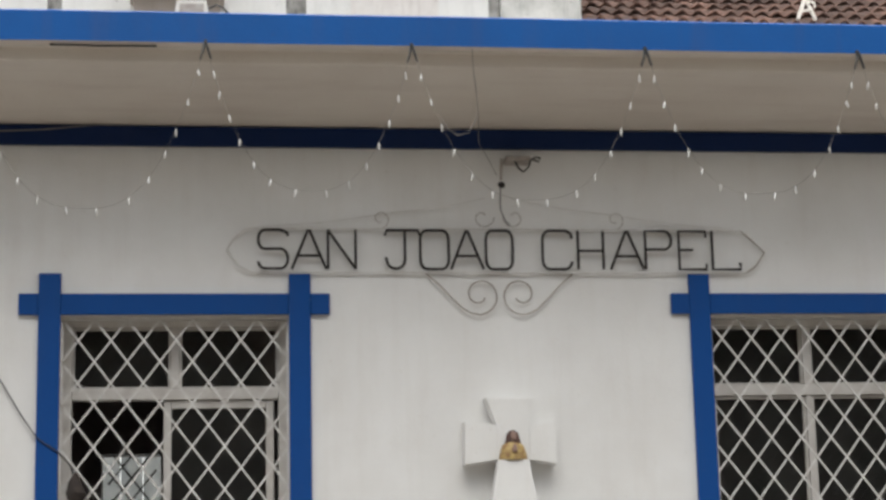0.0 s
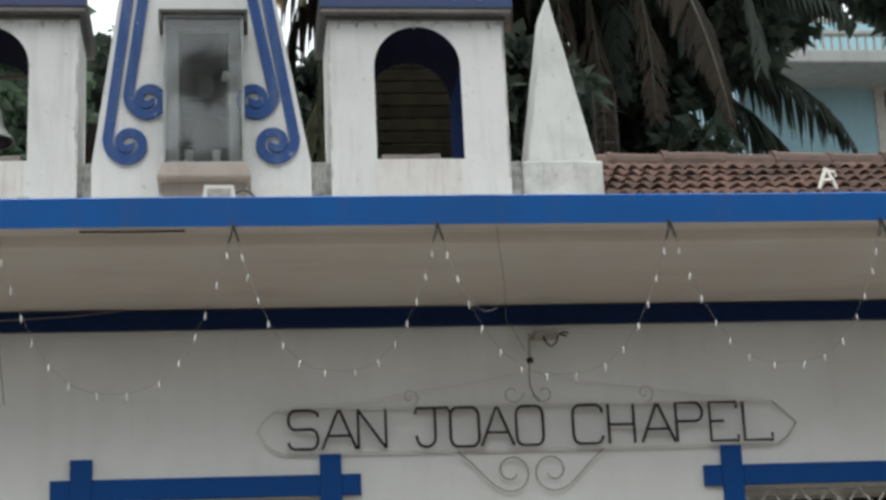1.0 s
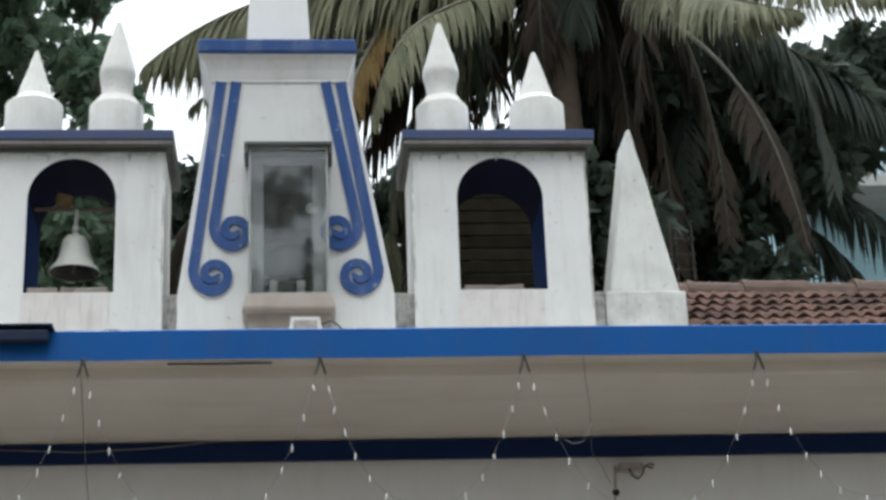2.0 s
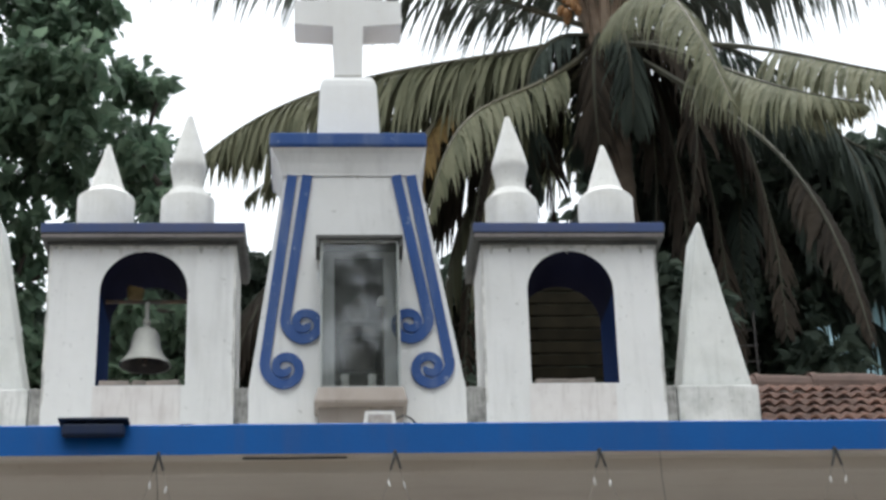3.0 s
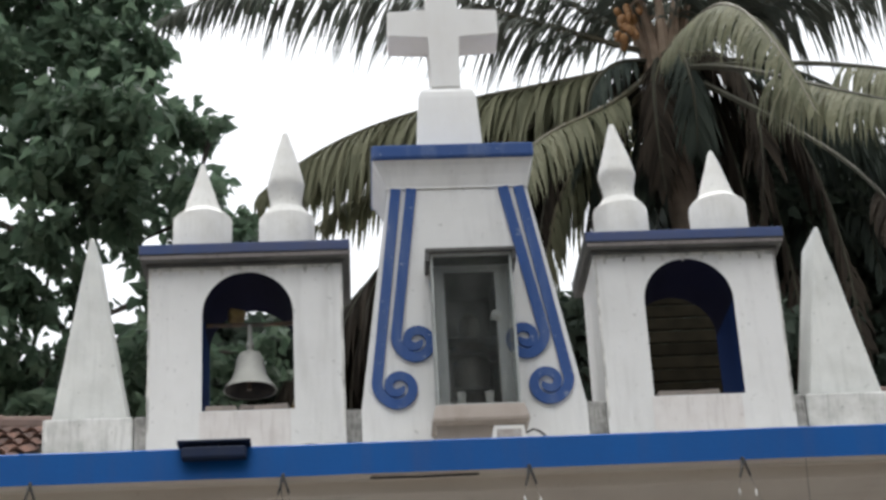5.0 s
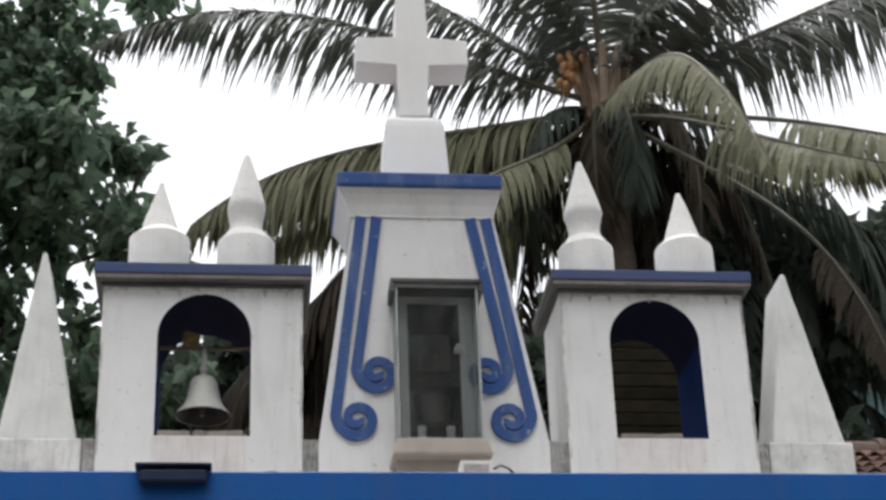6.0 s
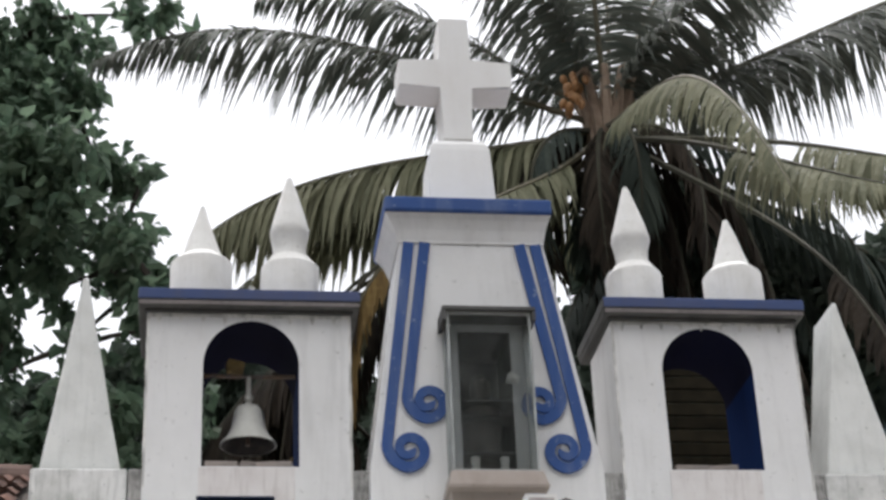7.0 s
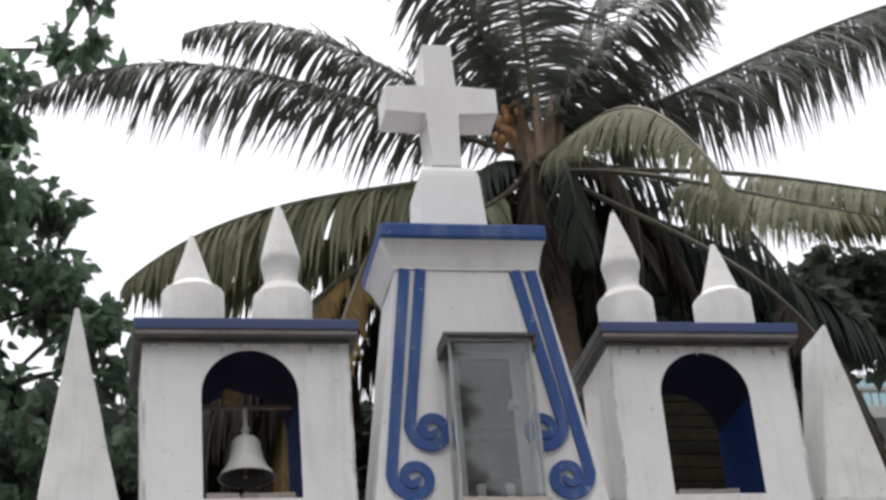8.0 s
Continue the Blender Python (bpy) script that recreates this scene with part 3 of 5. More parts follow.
def cross():
    th = thing("cross", "white painted concrete cross on a tapered pedestal", "cross")
    c = -0.673
    bm = bmesh.new()
    rings = []
    for hw, y0, y1, z in ((0.172, 0.255, 0.585, 5.996), (0.153, 0.275, 0.565, 6.385), (0.141, 0.280, 0.560, 6.420), (0.124, 0.295, 0.545, 6.447), (0.097, 0.320, 0.520, 6.460), (0.076, 0.340, 0.500, 6.462)):
        rings.append([bm.verts.new(v) for v in ((c - hw, y0, z), (c + hw, y0, z), (c + hw, y1, z), (c - hw, y1, z))])
    for p, q in zip(rings, rings[1:]):
        for k in range(4):
            bm.faces.new((p[k], p[(k + 1) % 4], q[(k + 1) % 4], q[k]))
    bm.faces.new(rings[0])
    bm.faces.new(rings[-1])
    part("pedestal", bm, WHITE, th)
    x0, x1, a = c - 0.078, c + 0.078, 0.296
    z0, za, zb, zt = 6.456, 6.778, 6.937, 7.202
    bm = prism(bmesh.new(), [(x0, z0), (x1, z0), (x1, za), (c + a, za), (c + a, zb), (x1, zb), (x1, zt), (x0, zt), (x0, zb), (c - a, zb), (c - a, za), (x0, za)], 0.30, 0.51)
    bmesh.ops.bevel(bm, geom=bm.edges[:], offset=0.007, segments=2, affect="EDGES")
    part("shaft", bm, WHITE, th)
    return th


cross()


def display_case():
    th = thing("display_case", "glazed shrine case with white posts projecting from the tower", "display case")
    x0, x1, y0, z0, z1 = -0.823, -0.425, -0.02, 4.548, 5.342
    for x in (x0, x1 - 0.012):
        part("post", one_box(x, x + 0.012, y0, y0 + 0.016, z0, z1, bevel=0.003), GREY_WOOD, th)
    for x in (x0, x1 - 0.016):
        part("post", one_box(x, x + 0.016, 0.116, 0.136, z0, z1, bevel=0.002), GREY_WOOD, th)
    for z in (z0, z1 - 0.014):
        part("rail", one_box(x0 + 0.013, x1 - 0.013, y0, y0 + 0.016, z, z + 0.014, bevel=0.002), GREY_WOOD, th)
    part("front_pane", one_box(x0 + 0.013, x1 - 0.013, y0 + 0.008, y0 + 0.013, z0 + 0.023, z1 - 0.023), CASE_GLASS, th, "hazed reflecting glass pane")
    for x in (x0 + 0.009, x1 - 0.014):
        part("side_pane", one_box(x, x + 0.005, y0 + 0.025, 0.105, z0 + 0.002, z1 - 0.002), CASE_GLASS, th, "hazed reflecting glass pane")
    part("hood", one_box(x0 - 0.022, x1 + 0.022, y0 - 0.022, 0.138, z1 + 0.001, z1 + 0.020, bevel=0.003), [SHADED_PLASTER, MILDEW], th, "dark cement hood")
    for x in (x0 - 0.022, x1 + 0.004):
        part("hood_return", one_box(x, x + 0.018, y0 - 0.018, 0.138, z1 - 0.045, z1), SHADED_PLASTER, th, "dark hood end")
    bm = bmesh.new()
    rings = []
    for e, yy, z in ((-0.012, -0.045, 4.546), (-0.010, -0.050, 4.536), (0.006, -0.072, 4.472), (0.006, -0.070, 4.460), (-0.012, -0.02, 4.452), (-0.02, -0.01, 4.32)):
        rings.append([bm.verts.new(v) for v in ((x0 - 0.022 - e, yy, z), (x1 + 0.022 + e, yy, z), (x1 + 0.022 + e, 0.138, z), (x0 - 0.022 - e, 0.138, z))])
    for p, q in zip(rings, rings[1:]):
        for k in range(4):
            bm.faces.new((p[k], p[(k + 1) % 4], q[(k + 1) % 4], q[k]))
    bm.faces.new(rings[0])
    bm.faces.new(rings[-1])
    part("sill", bm, SILL_PLASTER, th, "stained plaster sill bracket")
    return th


display_case()

fig = lathe(bmesh.new(), [(0.085, 0), (0.09, 0.03), (0.075, 0.12), (0.085, 0.25), (0.10, 0.36), (0.085, 0.42), (0.035, 0.46), (0.05, 0.50), (0.05, 0.55), (0.02, 0.585), (0, 0.59)], (-0.63, 0.30, 4.560), 18)
tagged(part("statue", fig, STATUE_DARK, smooth=True), "dark plaster statue standing inside the glass case", "statue")
for vx in (-0.70, -0.565):
    bm = lathe(bmesh.new(), [(0.022, 0), (0.026, 0.03), (0.018, 0.07), (0.022, 0.11), (0.012, 0.115), (0, 0.115)], (vx, 0.10, 4.5475), 14)
    tagged(part("vase", bm, PLASTIC_WHITE, smooth=True), "small pale vase standing in the glass case", "vase", "vases in the glass case")
bm = bmesh.new()
lathe(bm, [(0.0, 0), (0.02, 0.012), (0.030, 0.03), (0.018, 0.052), (0, 0.058)], (-0.508, 0.09, 5.02), 10)
for v in bm.verts:
    v.co += Vector((noise.noise(v.co * 50), 0.5 * noise.noise(v.co * 50 + Vector((7, 0, 0))), noise.noise(v.co * 40 + Vector((0, 7, 0))))) * 0.022
tube(bm, [(-0.508, 0.09, 4.5475), (-0.510, 0.09, 4.87), (-0.508, 0.09, 5.025)], 0.0009)
tagged(part("paper_flower", bm, PLASTIC_WHITE, smooth=True), "white paper flower on a stem inside the glass case", "flower")


# the bell and what lies in the arches
def bell():
    th = thing("bell", "dull grey metal bell hanging from a pipe", "bell")
    c = (-1.723, 0.43, 0)
    rod("hanger_bar", [(-1.940, 0.43, 5.188), (-1.715, 0.43, 5.184), (-1.500, 0.43, 5.188)], 0.011, PIPE, th, "rusty iron pipe")
    prof = [(0.131, 4.830), (0.135, 4.834), (0.125, 4.850), (0.099, 4.880), (0.082, 4.920), (0.073, 4.967), (0.066, 5.006), (0.052, 5.027), (0.028, 5.038), (0.000, 5.041)]
    bm = lathe(bmesh.new(), prof, c, 28)
    bmesh.ops.delete(bm, geom=[f for f in bm.faces if len(f.verts) > 4], context="FACES")
    part("bowl", bm, BELL, th, "grey flared bell bowl", True)
    # added inner surface: shade in the bell's mouth is coloured black
    inner = [(0.125, 4.832), (0.111, 4.852), (0.088, 4.882), (0.073, 4.920), (0.063, 4.967), (0.057, 4.997), (0.000, 5.012)]
    bm = lathe(bmesh.new(), inner[::-1], c, 24)
    bmesh.ops.delete(bm, geom=[f for f in bm.faces if len(f.verts) > 4], context="FACES")
    part("inner_bowl", bm, BLACK_IRON, th, "inside of the bell, its shade coloured black", True)
    part("crown", lathe(bmesh.new(), [(0.020, 0), (0.014, 0.012), (0.022, 0.028), (0.020, 0.042), (0.012, 0.056), (0.012, 0.142), (0, 0.144)], (c[0], c[1], 5.040), 14), BELL, th, smooth=True)
    rod("clapper", [(-1.723, 0.43, 5.005), (-1.725, 0.43, 4.88), (-1.728, 0.43, 4.835)], (0.005, 0.013), PIPE, th)
    return th


bell()
bm = one_box(-0.043, 0.043, -0.03, 0.03, 0, 0.070, bevel=0.014)
for v in bm.verts:
    v.co += Vector((noise.noise(v.co * 30), noise.noise(v.co * 30 + Vector((4, 0, 0))), noise.noise(v.co * 30 + Vector((0, 4, 0))))) * 0.008
ob = part("wooden_block", bm, WOOD)
ob.matrix_world = pose(-1.790, 0.435, 5.199, 0, 4, 12)
tagged(ob, "weathered brown wooden block tied on the bell pipe", "block")
tagged(part("plank", prism(bmesh.new(), [(-1.575, 4.643), (-1.53, 4.643), (-1.502, 4.84), (-1.515, 4.845)], 0.60, 0.63), WOOD), "grey weathered plank leaning in the belfry arch", "plank")
for bx, bz, w, turn in ((-1.855, 4.643, 0.15, 6), (-1.605, 4.643, 0.17, -5), (-1.735, 4.643, 0.08, 20), (0.345, 4.643, 0.17, 4), (0.50, 4.643, 0.15, -7)):
    bm = box(bmesh.new(), -w / 2, w / 2, -0.05, 0.05, 0, 0.036, bevel=0.008)
    for v in bm.verts:
        v.co += Vector((noise.noise(v.co * 20 + Vector((bx, 0, 0))), noise.noise(v.co * 20), noise.noise(v.co * 25 + Vector((0, bx, 0))))) * 0.006
    ob = part("brick", bm, BRICK)
    ob.matrix_world = pose(bx, 0.262, bz, 0, 0, turn)
    tagged(ob, "broken pinkish brick lying in the belfry arch", "brick", "loose bricks in the arches")


# ---- windows with their blue surrounds and diamond grilles ----
def window(name, x0, x1, open_left, px, pz, phase):
    th = thing(name, "white timber window with diamond grille and blue surround", "window", "", "structure")
    w = x1 - x0
    for x, zz in ((x0 - 0.102, 0), (x1, 0)):
        part("surround_post", one_box(x, x + 0.102, -0.022, -0.001, 1.30, 3.10, bevel=0.003), SURROUND, th, "blue painted upright of the surround")
    part("surround_lintel", one_box(x0 + 0.001, x1 - 0.001, -0.022, -0.001, HEAD_Z + 0.001, 3.005, bevel=0.003), SURROUND, th, "blue painted lintel of the surround")
    part("surround_ear", one_box(x0 - 0.192, x0 - 0.103, -0.022, -0.001, HEAD_Z + 0.001, 3.005, bevel=0.003), SURROUND, th)
    part("surround_ear", one_box(x1 + 0.103, x1 + 0.192, -0.022, -0.001, HEAD_Z + 0.001, 3.005, bevel=0.003), SURROUND, th)
    ya, yb = 0.15, 0.21
    f = 0.045
    part("frame", one_box(x0 + 0.001, x0 + f, ya, yb, SILL_Z + 0.001, HEAD_Z - 0.001, bevel=0.004), TIMBER_WHITE, th)
    part("frame", one_box(x1 - f, x1 - 0.001, ya, yb, SILL_Z + 0.001, HEAD_Z - 0.001, bevel=0.004), TIMBER_WHITE, th)
    part("frame", one_box(x0 + f + 0.001, x1 - f - 0.001, ya, yb, HEAD_Z - 0.035, HEAD_Z - 0.001, bevel=0.004), TIMBER_WHITE, th)
    part("frame", one_box(x0 + f + 0.001, x1 - f - 0.001, ya, yb, SILL_Z + 0.001, SILL_Z + 0.05, bevel=0.004), TIMBER_WHITE, th)
    part("transom", one_box(x0 + f + 0.001, x1 - f - 0.001, ya - 0.005, yb, 2.528, 2.580, bevel=0.004), TIMBER_WHITE, th)
    m = x0 + w * 0.497
    part("mullion", one_box(m - 0.022, m + 0.022, ya, yb, 2.581, HEAD_Z - 0.036, bevel=0.004), TIMBER_WHITE, th)
    if not open_left:
        part("mullion", one_box(m - 0.016, m + 0.016, ya, yb, SILL_Z + 0.051, 2.527, bevel=0.004), TIMBER_WHITE, th)

    def sash(a, b, z0, z1, s):
        sa = part("sash", one_box(a, a + s, ya + 0.012, yb - 0.012, z0, z1, bevel=0.003), TIMBER_WHITE, th)
        part("stile", one_box(b - s, b, ya + 0.012, yb - 0.012, z0, z1, bevel=0.003), TIMBER_WHITE, sa)
        part("rail", one_box(a + s + 0.001, b - s - 0.001, ya + 0.012, yb - 0.012, z1 - s, z1, bevel=0.003), TIMBER_WHITE, sa)
        part("rail", one_box(a + s + 0.001, b - s - 0.001, ya + 0.012, yb - 0.012, z0, z0 + s, bevel=0.003), TIMBER_WHITE, sa)
        part("pane", one_box(a + s + 0.001, b - s - 0.001, 0.178, 0.182, z0 + s, z1 - s), TINTED, sa, "dark reflecting glass pane")

    sash(x0 + f + 0.001, m - 0.023, 2.582, HEAD_Z - 0.037, 0.009)
    sash(m + 0.023, x1 - f - 0.001, 2.582, HEAD_Z - 0.037, 0.009)
    if open_left:
        sash(m - 0.052, x1 - f - 0.022, SILL_Z + 0.052, 2.524, 0.036)
    else:
        sash(x0 + f + 0.001, m - 0.017, SILL_Z + 0.052, 2.524, 0.012)
        sash(m + 0.017, x1 - f - 0.001, SILL_Z + 0.052, 2.524, 0.012)
    # diamond grille of flat bars
    grille = part("grille", one_box(x0 + 0.001, x1 - 0.001, 0.030, 0.042, HEAD_Z - 0.014, HEAD_Z - 0.002), WHITE_IRON, th, "white painted diamond grille")
    for x in (x0 + 0.001, x1 - 0.011):
        part("edge_bar", one_box(x, x + 0.010, 0.030, 0.042, SILL_Z + 0.01, HEAD_Z - 0.015), WHITE_IRON, grille)
    slope = pz / px
    top, low = HEAD_Z - 0.014, SILL_Z + 0.01
    k = -12
    while k < 22:
        for sgn in (1, -1):
            xt = x0 + phase[0] + k * px if sgn > 0 else x0 + phase[1] + k * px
            a = (xt, top)
            b = (xt + sgn * (top - low) / slope, low)
            # keep the stretch between the jambs
            lo, hi = x0 + 0.006, x1 - 0.006
            pts = []
            for f2 in (0.0, 1.0):
                pts.append((a[0] + (b[0] - a[0]) * f2, a[1] + (b[1] - a[1]) * f2))
            (xa, za), (xb, zb) = pts
            t0, t1 = 0.0, 1.0
            dx = xb - xa
            for lim, s in ((lo, 1), (hi, -1)):
                ta = (lim - xa) / dx
                if dx * s > 0:
                    t0 = max(t0, ta)
                else:
                    t1 = min(t1, ta)
            if t1 - t0 > 0.02:
                p = (xa + dx * t0, za + (zb - za) * t0)
                q = (xa + dx * t1, za + (zb - za) * t1)
                yy = 0.030 if sgn > 0 else 0.037
                part("bar", flat_band(bmesh.new(), [p, q], 0.0088, yy, yy + 0.006), WHITE_IRON, grille)
        k += 1
    return th


window("window_1", WX[0][0], WX[0][1], True, 0.1498, 0.198, (0.0039, 0.1521))
window("window_2", WX[1][0], WX[1][1], False, 0.1474, 0.1935, (-0.0097, 0.1397))

far = thing("window_3", "far window of the room with pale curtain and dark lattice", "window", "", "structure")
for k in range(3):
    part("curtain", one_box(-1.26 + 0.165 * k, -1.26 + 0.165 * k + 0.155, 5.262 + 0.012 * (k % 2), 5.270 + 0.012 * (k % 2), 1.40, 2.95), CURTAIN, far, "pale curtain cloth")
for k in range(-8, 6):
    for sgn in (1, -1):
        xs = [-1.01 + k * 0.13 + sgn * t * 1.25 / 12 * 0.8 for t in range(13)]
        pts = [(x, 2.69 - 1.25 * t / 12) for t, x in enumerate(xs) if -1.222 < x < -0.803]
        if len(pts) > 1:
            part("bar", flat_band(bmesh.new(), pts, 0.014, 5.015 if sgn > 0 else 5.024, 5.022 if sgn > 0 else 5.031), BLACK_IRON, far)

# ---- the iron name sign ----
sign = thing("sign", "wrought iron name sign with black letters and pale scrolls", "sign")
LY0, LY1, LW = -0.034, -0.024, 0.0125
Z0, Z1 = 3.120, 3.308


def strokes(ch):
    """Stroke lines of a letter in a box one wide and one high."""
    def ring(a0, a1, cx, cz, rx, rz, n=6):
        return [(cx + rx * math.cos(radians(a0 + (a1 - a0) * k / n)), cz + rz * math.sin(radians(a0 + (a1 - a0) * k / n))) for k in range(n + 1)]
    r = 0.24
    if ch == "S":
        return [[(0.98, 0.84)] + [(0.96, 0.93)] + ring(60, 90, 0.70, 0.75, 0.27, 0.25, 2) + ring(90, 270, 0.24, 0.755, 0.22, 0.245, 8) + ring(90, -90, 0.74, 0.265, 0.24, 0.255, 8) + ring(270, 215, 0.26, 0.25, 0.26, 0.24, 3) + [(0.02, 0.19)]]
    if ch == "A":
        return [[(0, 0), (0.48, 1)], [(0.52, 1), (1, 0)], [(0.17, 0.34), (0.83, 0.34)]]
    if ch == "N":
        return [[(0.05, 0), (0.05, 1)], [(0.05, 1), (0.95, 0)], [(0.95, 0), (0.95, 1)]]
    if ch == "J":
        return [[(0.02, 0.86), (0.06, 1), (0.95, 1), (1.0, 0.88)], [(0.58, 1)] + ring(0, -180, 0.32, 0.24, 0.26, 0.23, 8) + [(0.03, 0.30)]]
    if ch == "O":
        return [ring(0, 90, 1 - r - 0.03, 1 - r, r, r) + ring(90, 180, r + 0.03, 1 - r, r, r) + ring(180, 270, r + 0.03, r, r, r) + ring(270, 360, 1 - r - 0.03, r, r, r) + [(0.97, 1 - r)]]
    if ch == "C":
        return [[(1.0, 0.80), (0.97, 0.92)] + ring(70, 90, 1 - r, 1 - r, r, r, 2) + ring(90, 180, r + 0.03, 1 - r, r, r) + ring(180, 270, r + 0.03, r, r, r) + ring(270, 330, 1 - r, r, r, r, 3) + [(1.0, 0.20)]]
    if ch == "H":
        return [[(0.06, 0), (0.06, 1)], [(0.94, 0), (0.94, 1)], [(0.06, 0.48), (0.94, 0.48)]]
    if ch == "P":
        return [[(0.06, 0), (0.06, 1), (0.74, 1)] + ring(80, -80, 0.74, 0.76, 0.24, 0.235, 7) + [(0.74, 0.52), (0.06, 0.52)]]
    if ch == "E":
        return [[(1.0, 0.84), (1.0, 1), (0.06, 1), (0.06, 0), (1.0, 0), (1.0, 0.14)], [(0.06, 0.51), (0.55, 0.51)]]
    return [[(0.06, 1), (0.06, 0), (0.99, 0), (0.99, 0.18)]]


for ch, xa, xb in (("S", -0.243, -0.098), ("A", -0.083, 0.079), ("N", 0.081, 0.226), ("J", 0.356, 0.524), ("O", 0.522, 0.667), ("A", 0.673, 0.829), ("O", 0.838, 0.975),
                   ("C", 1.112, 1.260), ("H", 1.281, 1.421), ("A", 1.448, 1.610), ("P", 1.612, 1.752), ("E", 1.778, 1.920), ("L", 1.943, 2.091)):
    bm = bmesh.new()
    for k, line in enumerate(strokes(ch)):
        flat_band(bm, [(xa + (xb - xa) * u, Z0 + (Z1 - Z0) * v) for u, v in line], LW, LY0 + 0.001 * k, LY1 - 0.001 * k)
    part("letter", bm, BLACK_IRON, sign, "black iron letter")

SY = -0.018


def sign_rod(pts, r=0.0042, m=None):
    return rod("scroll_rod", [(x, SY, z) for x, z in pts], r, m or WHITE_IRON, sign, "pale painted iron rod")


sign_rod([(-0.30, 3.316), (0.6, 3.317), (1.3, 3.316), (2.10, 3.314)])
sign_rod([(-0.27, 3.106), (0.6, 3.105), (1.3, 3.104), (2.12, 3.104)])
sign_rod([(-0.27, 3.106), (-0.33, 3.14), (-0.385, 3.215), (-0.36, 3.26), (-0.30, 3.316)])
sign_rod([(2.12, 3.104), (2.17, 3.14), (2.215, 3.205), (2.16, 3.26), (2.10, 3.314)], m=GREY_IRON)
for s in (-1, 1):
    c = 0.908
    arm = [(c + s * 0.352, 3.098), (c + s * 0.29, 3.045), (c + s * 0.235, 2.985), (c + s * 0.18, 2.930), (c + s * 0.135, 2.908)]
    curl = [(c + s * 0.099 + s * r * math.cos(a), 2.998 + r * math.sin(a)) for a, r in ((radians(-90 - 21 * k), 0.096 - 0.0034 * k) for k in range(21))]
    sign_rod(arm + curl, 0.0034, TAUPE_IRON)
    sign_rod([(c + s * 1.14, 3.325), (c + s * 0.85, 3.345), (c + s * 0.55, 3.39), (c + s * 0.30, 3.42), (c + s * 0.06, 3.47)], 0.0024)
    sign_rod(spiral(c + s * 0.57, 3.365, 0.048, 0.012, -90, 300, 18), 0.0022, GREY_IRON)
    sign_rod(spiral(c + s * 0.075, 3.375, 0.055, 0.015, 90 + s * 90, 90 + s * 90 + s * 330, 18), 0.0023, GREY_IRON)
    rod("stud", [(c + s * 1.0, -0.02, 3.315), (c + s * 1.0, 0.002, 3.315)], 0.004, WHITE_IRON, sign)
    rod("stud", [(c + s * 0.9, -0.02, 3.105), (c + s * 0.9, 0.002, 3.105)], 0.004, WHITE_IRON, sign)

# ---- the flared cross relief with its small figure ----
def wall_cross():
    th = thing("relief_cross", "white plaster cross with flared arms on the wall", "cross")
    upright = [(0.811, 2.500), (1.035, 2.500), (1.0085, 2.367), (1.0085, 2.208), (1.045, 2.00), (1.085, 1.72), (0.775, 1.72), (0.822, 2.00), (0.8645, 2.208), (0.8645, 2.369)]
    right = [(1.0095, 2.366), (1.145, 2.386), (1.140, 2.186), (1.0095, 2.207)]
    left = [(0.8635, 2.368), (0.8635, 2.208), (0.708, 2.185), (0.709, 2.388)]
    for name, out in (("upright", upright), ("arm", right), ("arm", left)):
        bm = prism(bmesh.new(), out, -0.10, -0.001)
        bmesh.ops.bevel(bm, geom=[e for e in bm.edges if all(v.co.y < -0.05 for v in e.verts)], offset=0.004, segments=2, affect="EDGES")
        part(name, bm, WHITE, th)
    return th


wall_cross()
bm = bmesh.new()
rings = []
for hw, yy, z in ((0.150, -0.175, 1.72), (0.105, -0.165, 2.0), (0.069, -0.16, 2.204)):
    rings.append([bm.verts.new(v) for v in ((0.924 - hw, yy, z), (0.924 + hw, yy, z), (0.924 + hw, -0.101, z), (0.924 - hw, -0.101, z))])
for p, q in zip(rings, rings[1:]):
    for k in range(4):
        bm.faces.new((p[k], p[(k + 1) % 4], q[(k + 1) % 4], q[k]))
bm.faces.new(rings[0])
bm.faces.new(rings[-1])
tagged(part("pedestal", bm, WHITE), "white plaster pedestal in front of the relief cross", "pedestal")


def figure():
    """A half figure: folded robe, long dark hair, a face and joined forearms, as one plain shape."""
    bm = bmesh.new()
    lathe(bm, [(0.066, 0), (0.067, 0.012), (0.060, 0.04), (0.050, 0.066), (0.030, 0.082), (0, 0.086)], (0, 0, 0), 22)
    n1 = len(bm.faces)
    lathe(bm, [(0.037, 0.062), (0.041, 0.072), (0.032, 0.098), (0.027, 0.122), (0.016, 0.136), (0, 0.140)], (0, 0.006, 0), 18)
    n2 = len(bm.faces)
    lathe(bm, [(0, 0.088), (0.011, 0.094), (0.015, 0.112), (0.011, 0.128), (0, 0.131)], (0.002, -0.026, 0), 14)
    lathe(bm, [(0, 0.030), (0.012, 0.036), (0.013, 0.052), (0.006, 0.068), (0, 0.070)], (0.002, -0.066, 0), 10)
    bm.faces.ensure_lookup_table()
    for k, f in enumerate(bm.faces):
        f.material_index = 0 if k < n1 else 1 if k < n2 else 2
    for v in bm.verts:
        v.co.y *= 0.62
        v.co += Vector((noise.noise(v.co * 70), 0, noise.noise(v.co * 70 + Vector((5, 0, 0))))) * 0.002
    return bm


ob = part("figurine", figure(), [ROBE, HAIR, SKIN], smooth=True)
ob.location = (0.928, -0.131, 2.2045)
tagged(ob, "small painted plaster figurine in an ochre robe on the pedestal", "figurine")

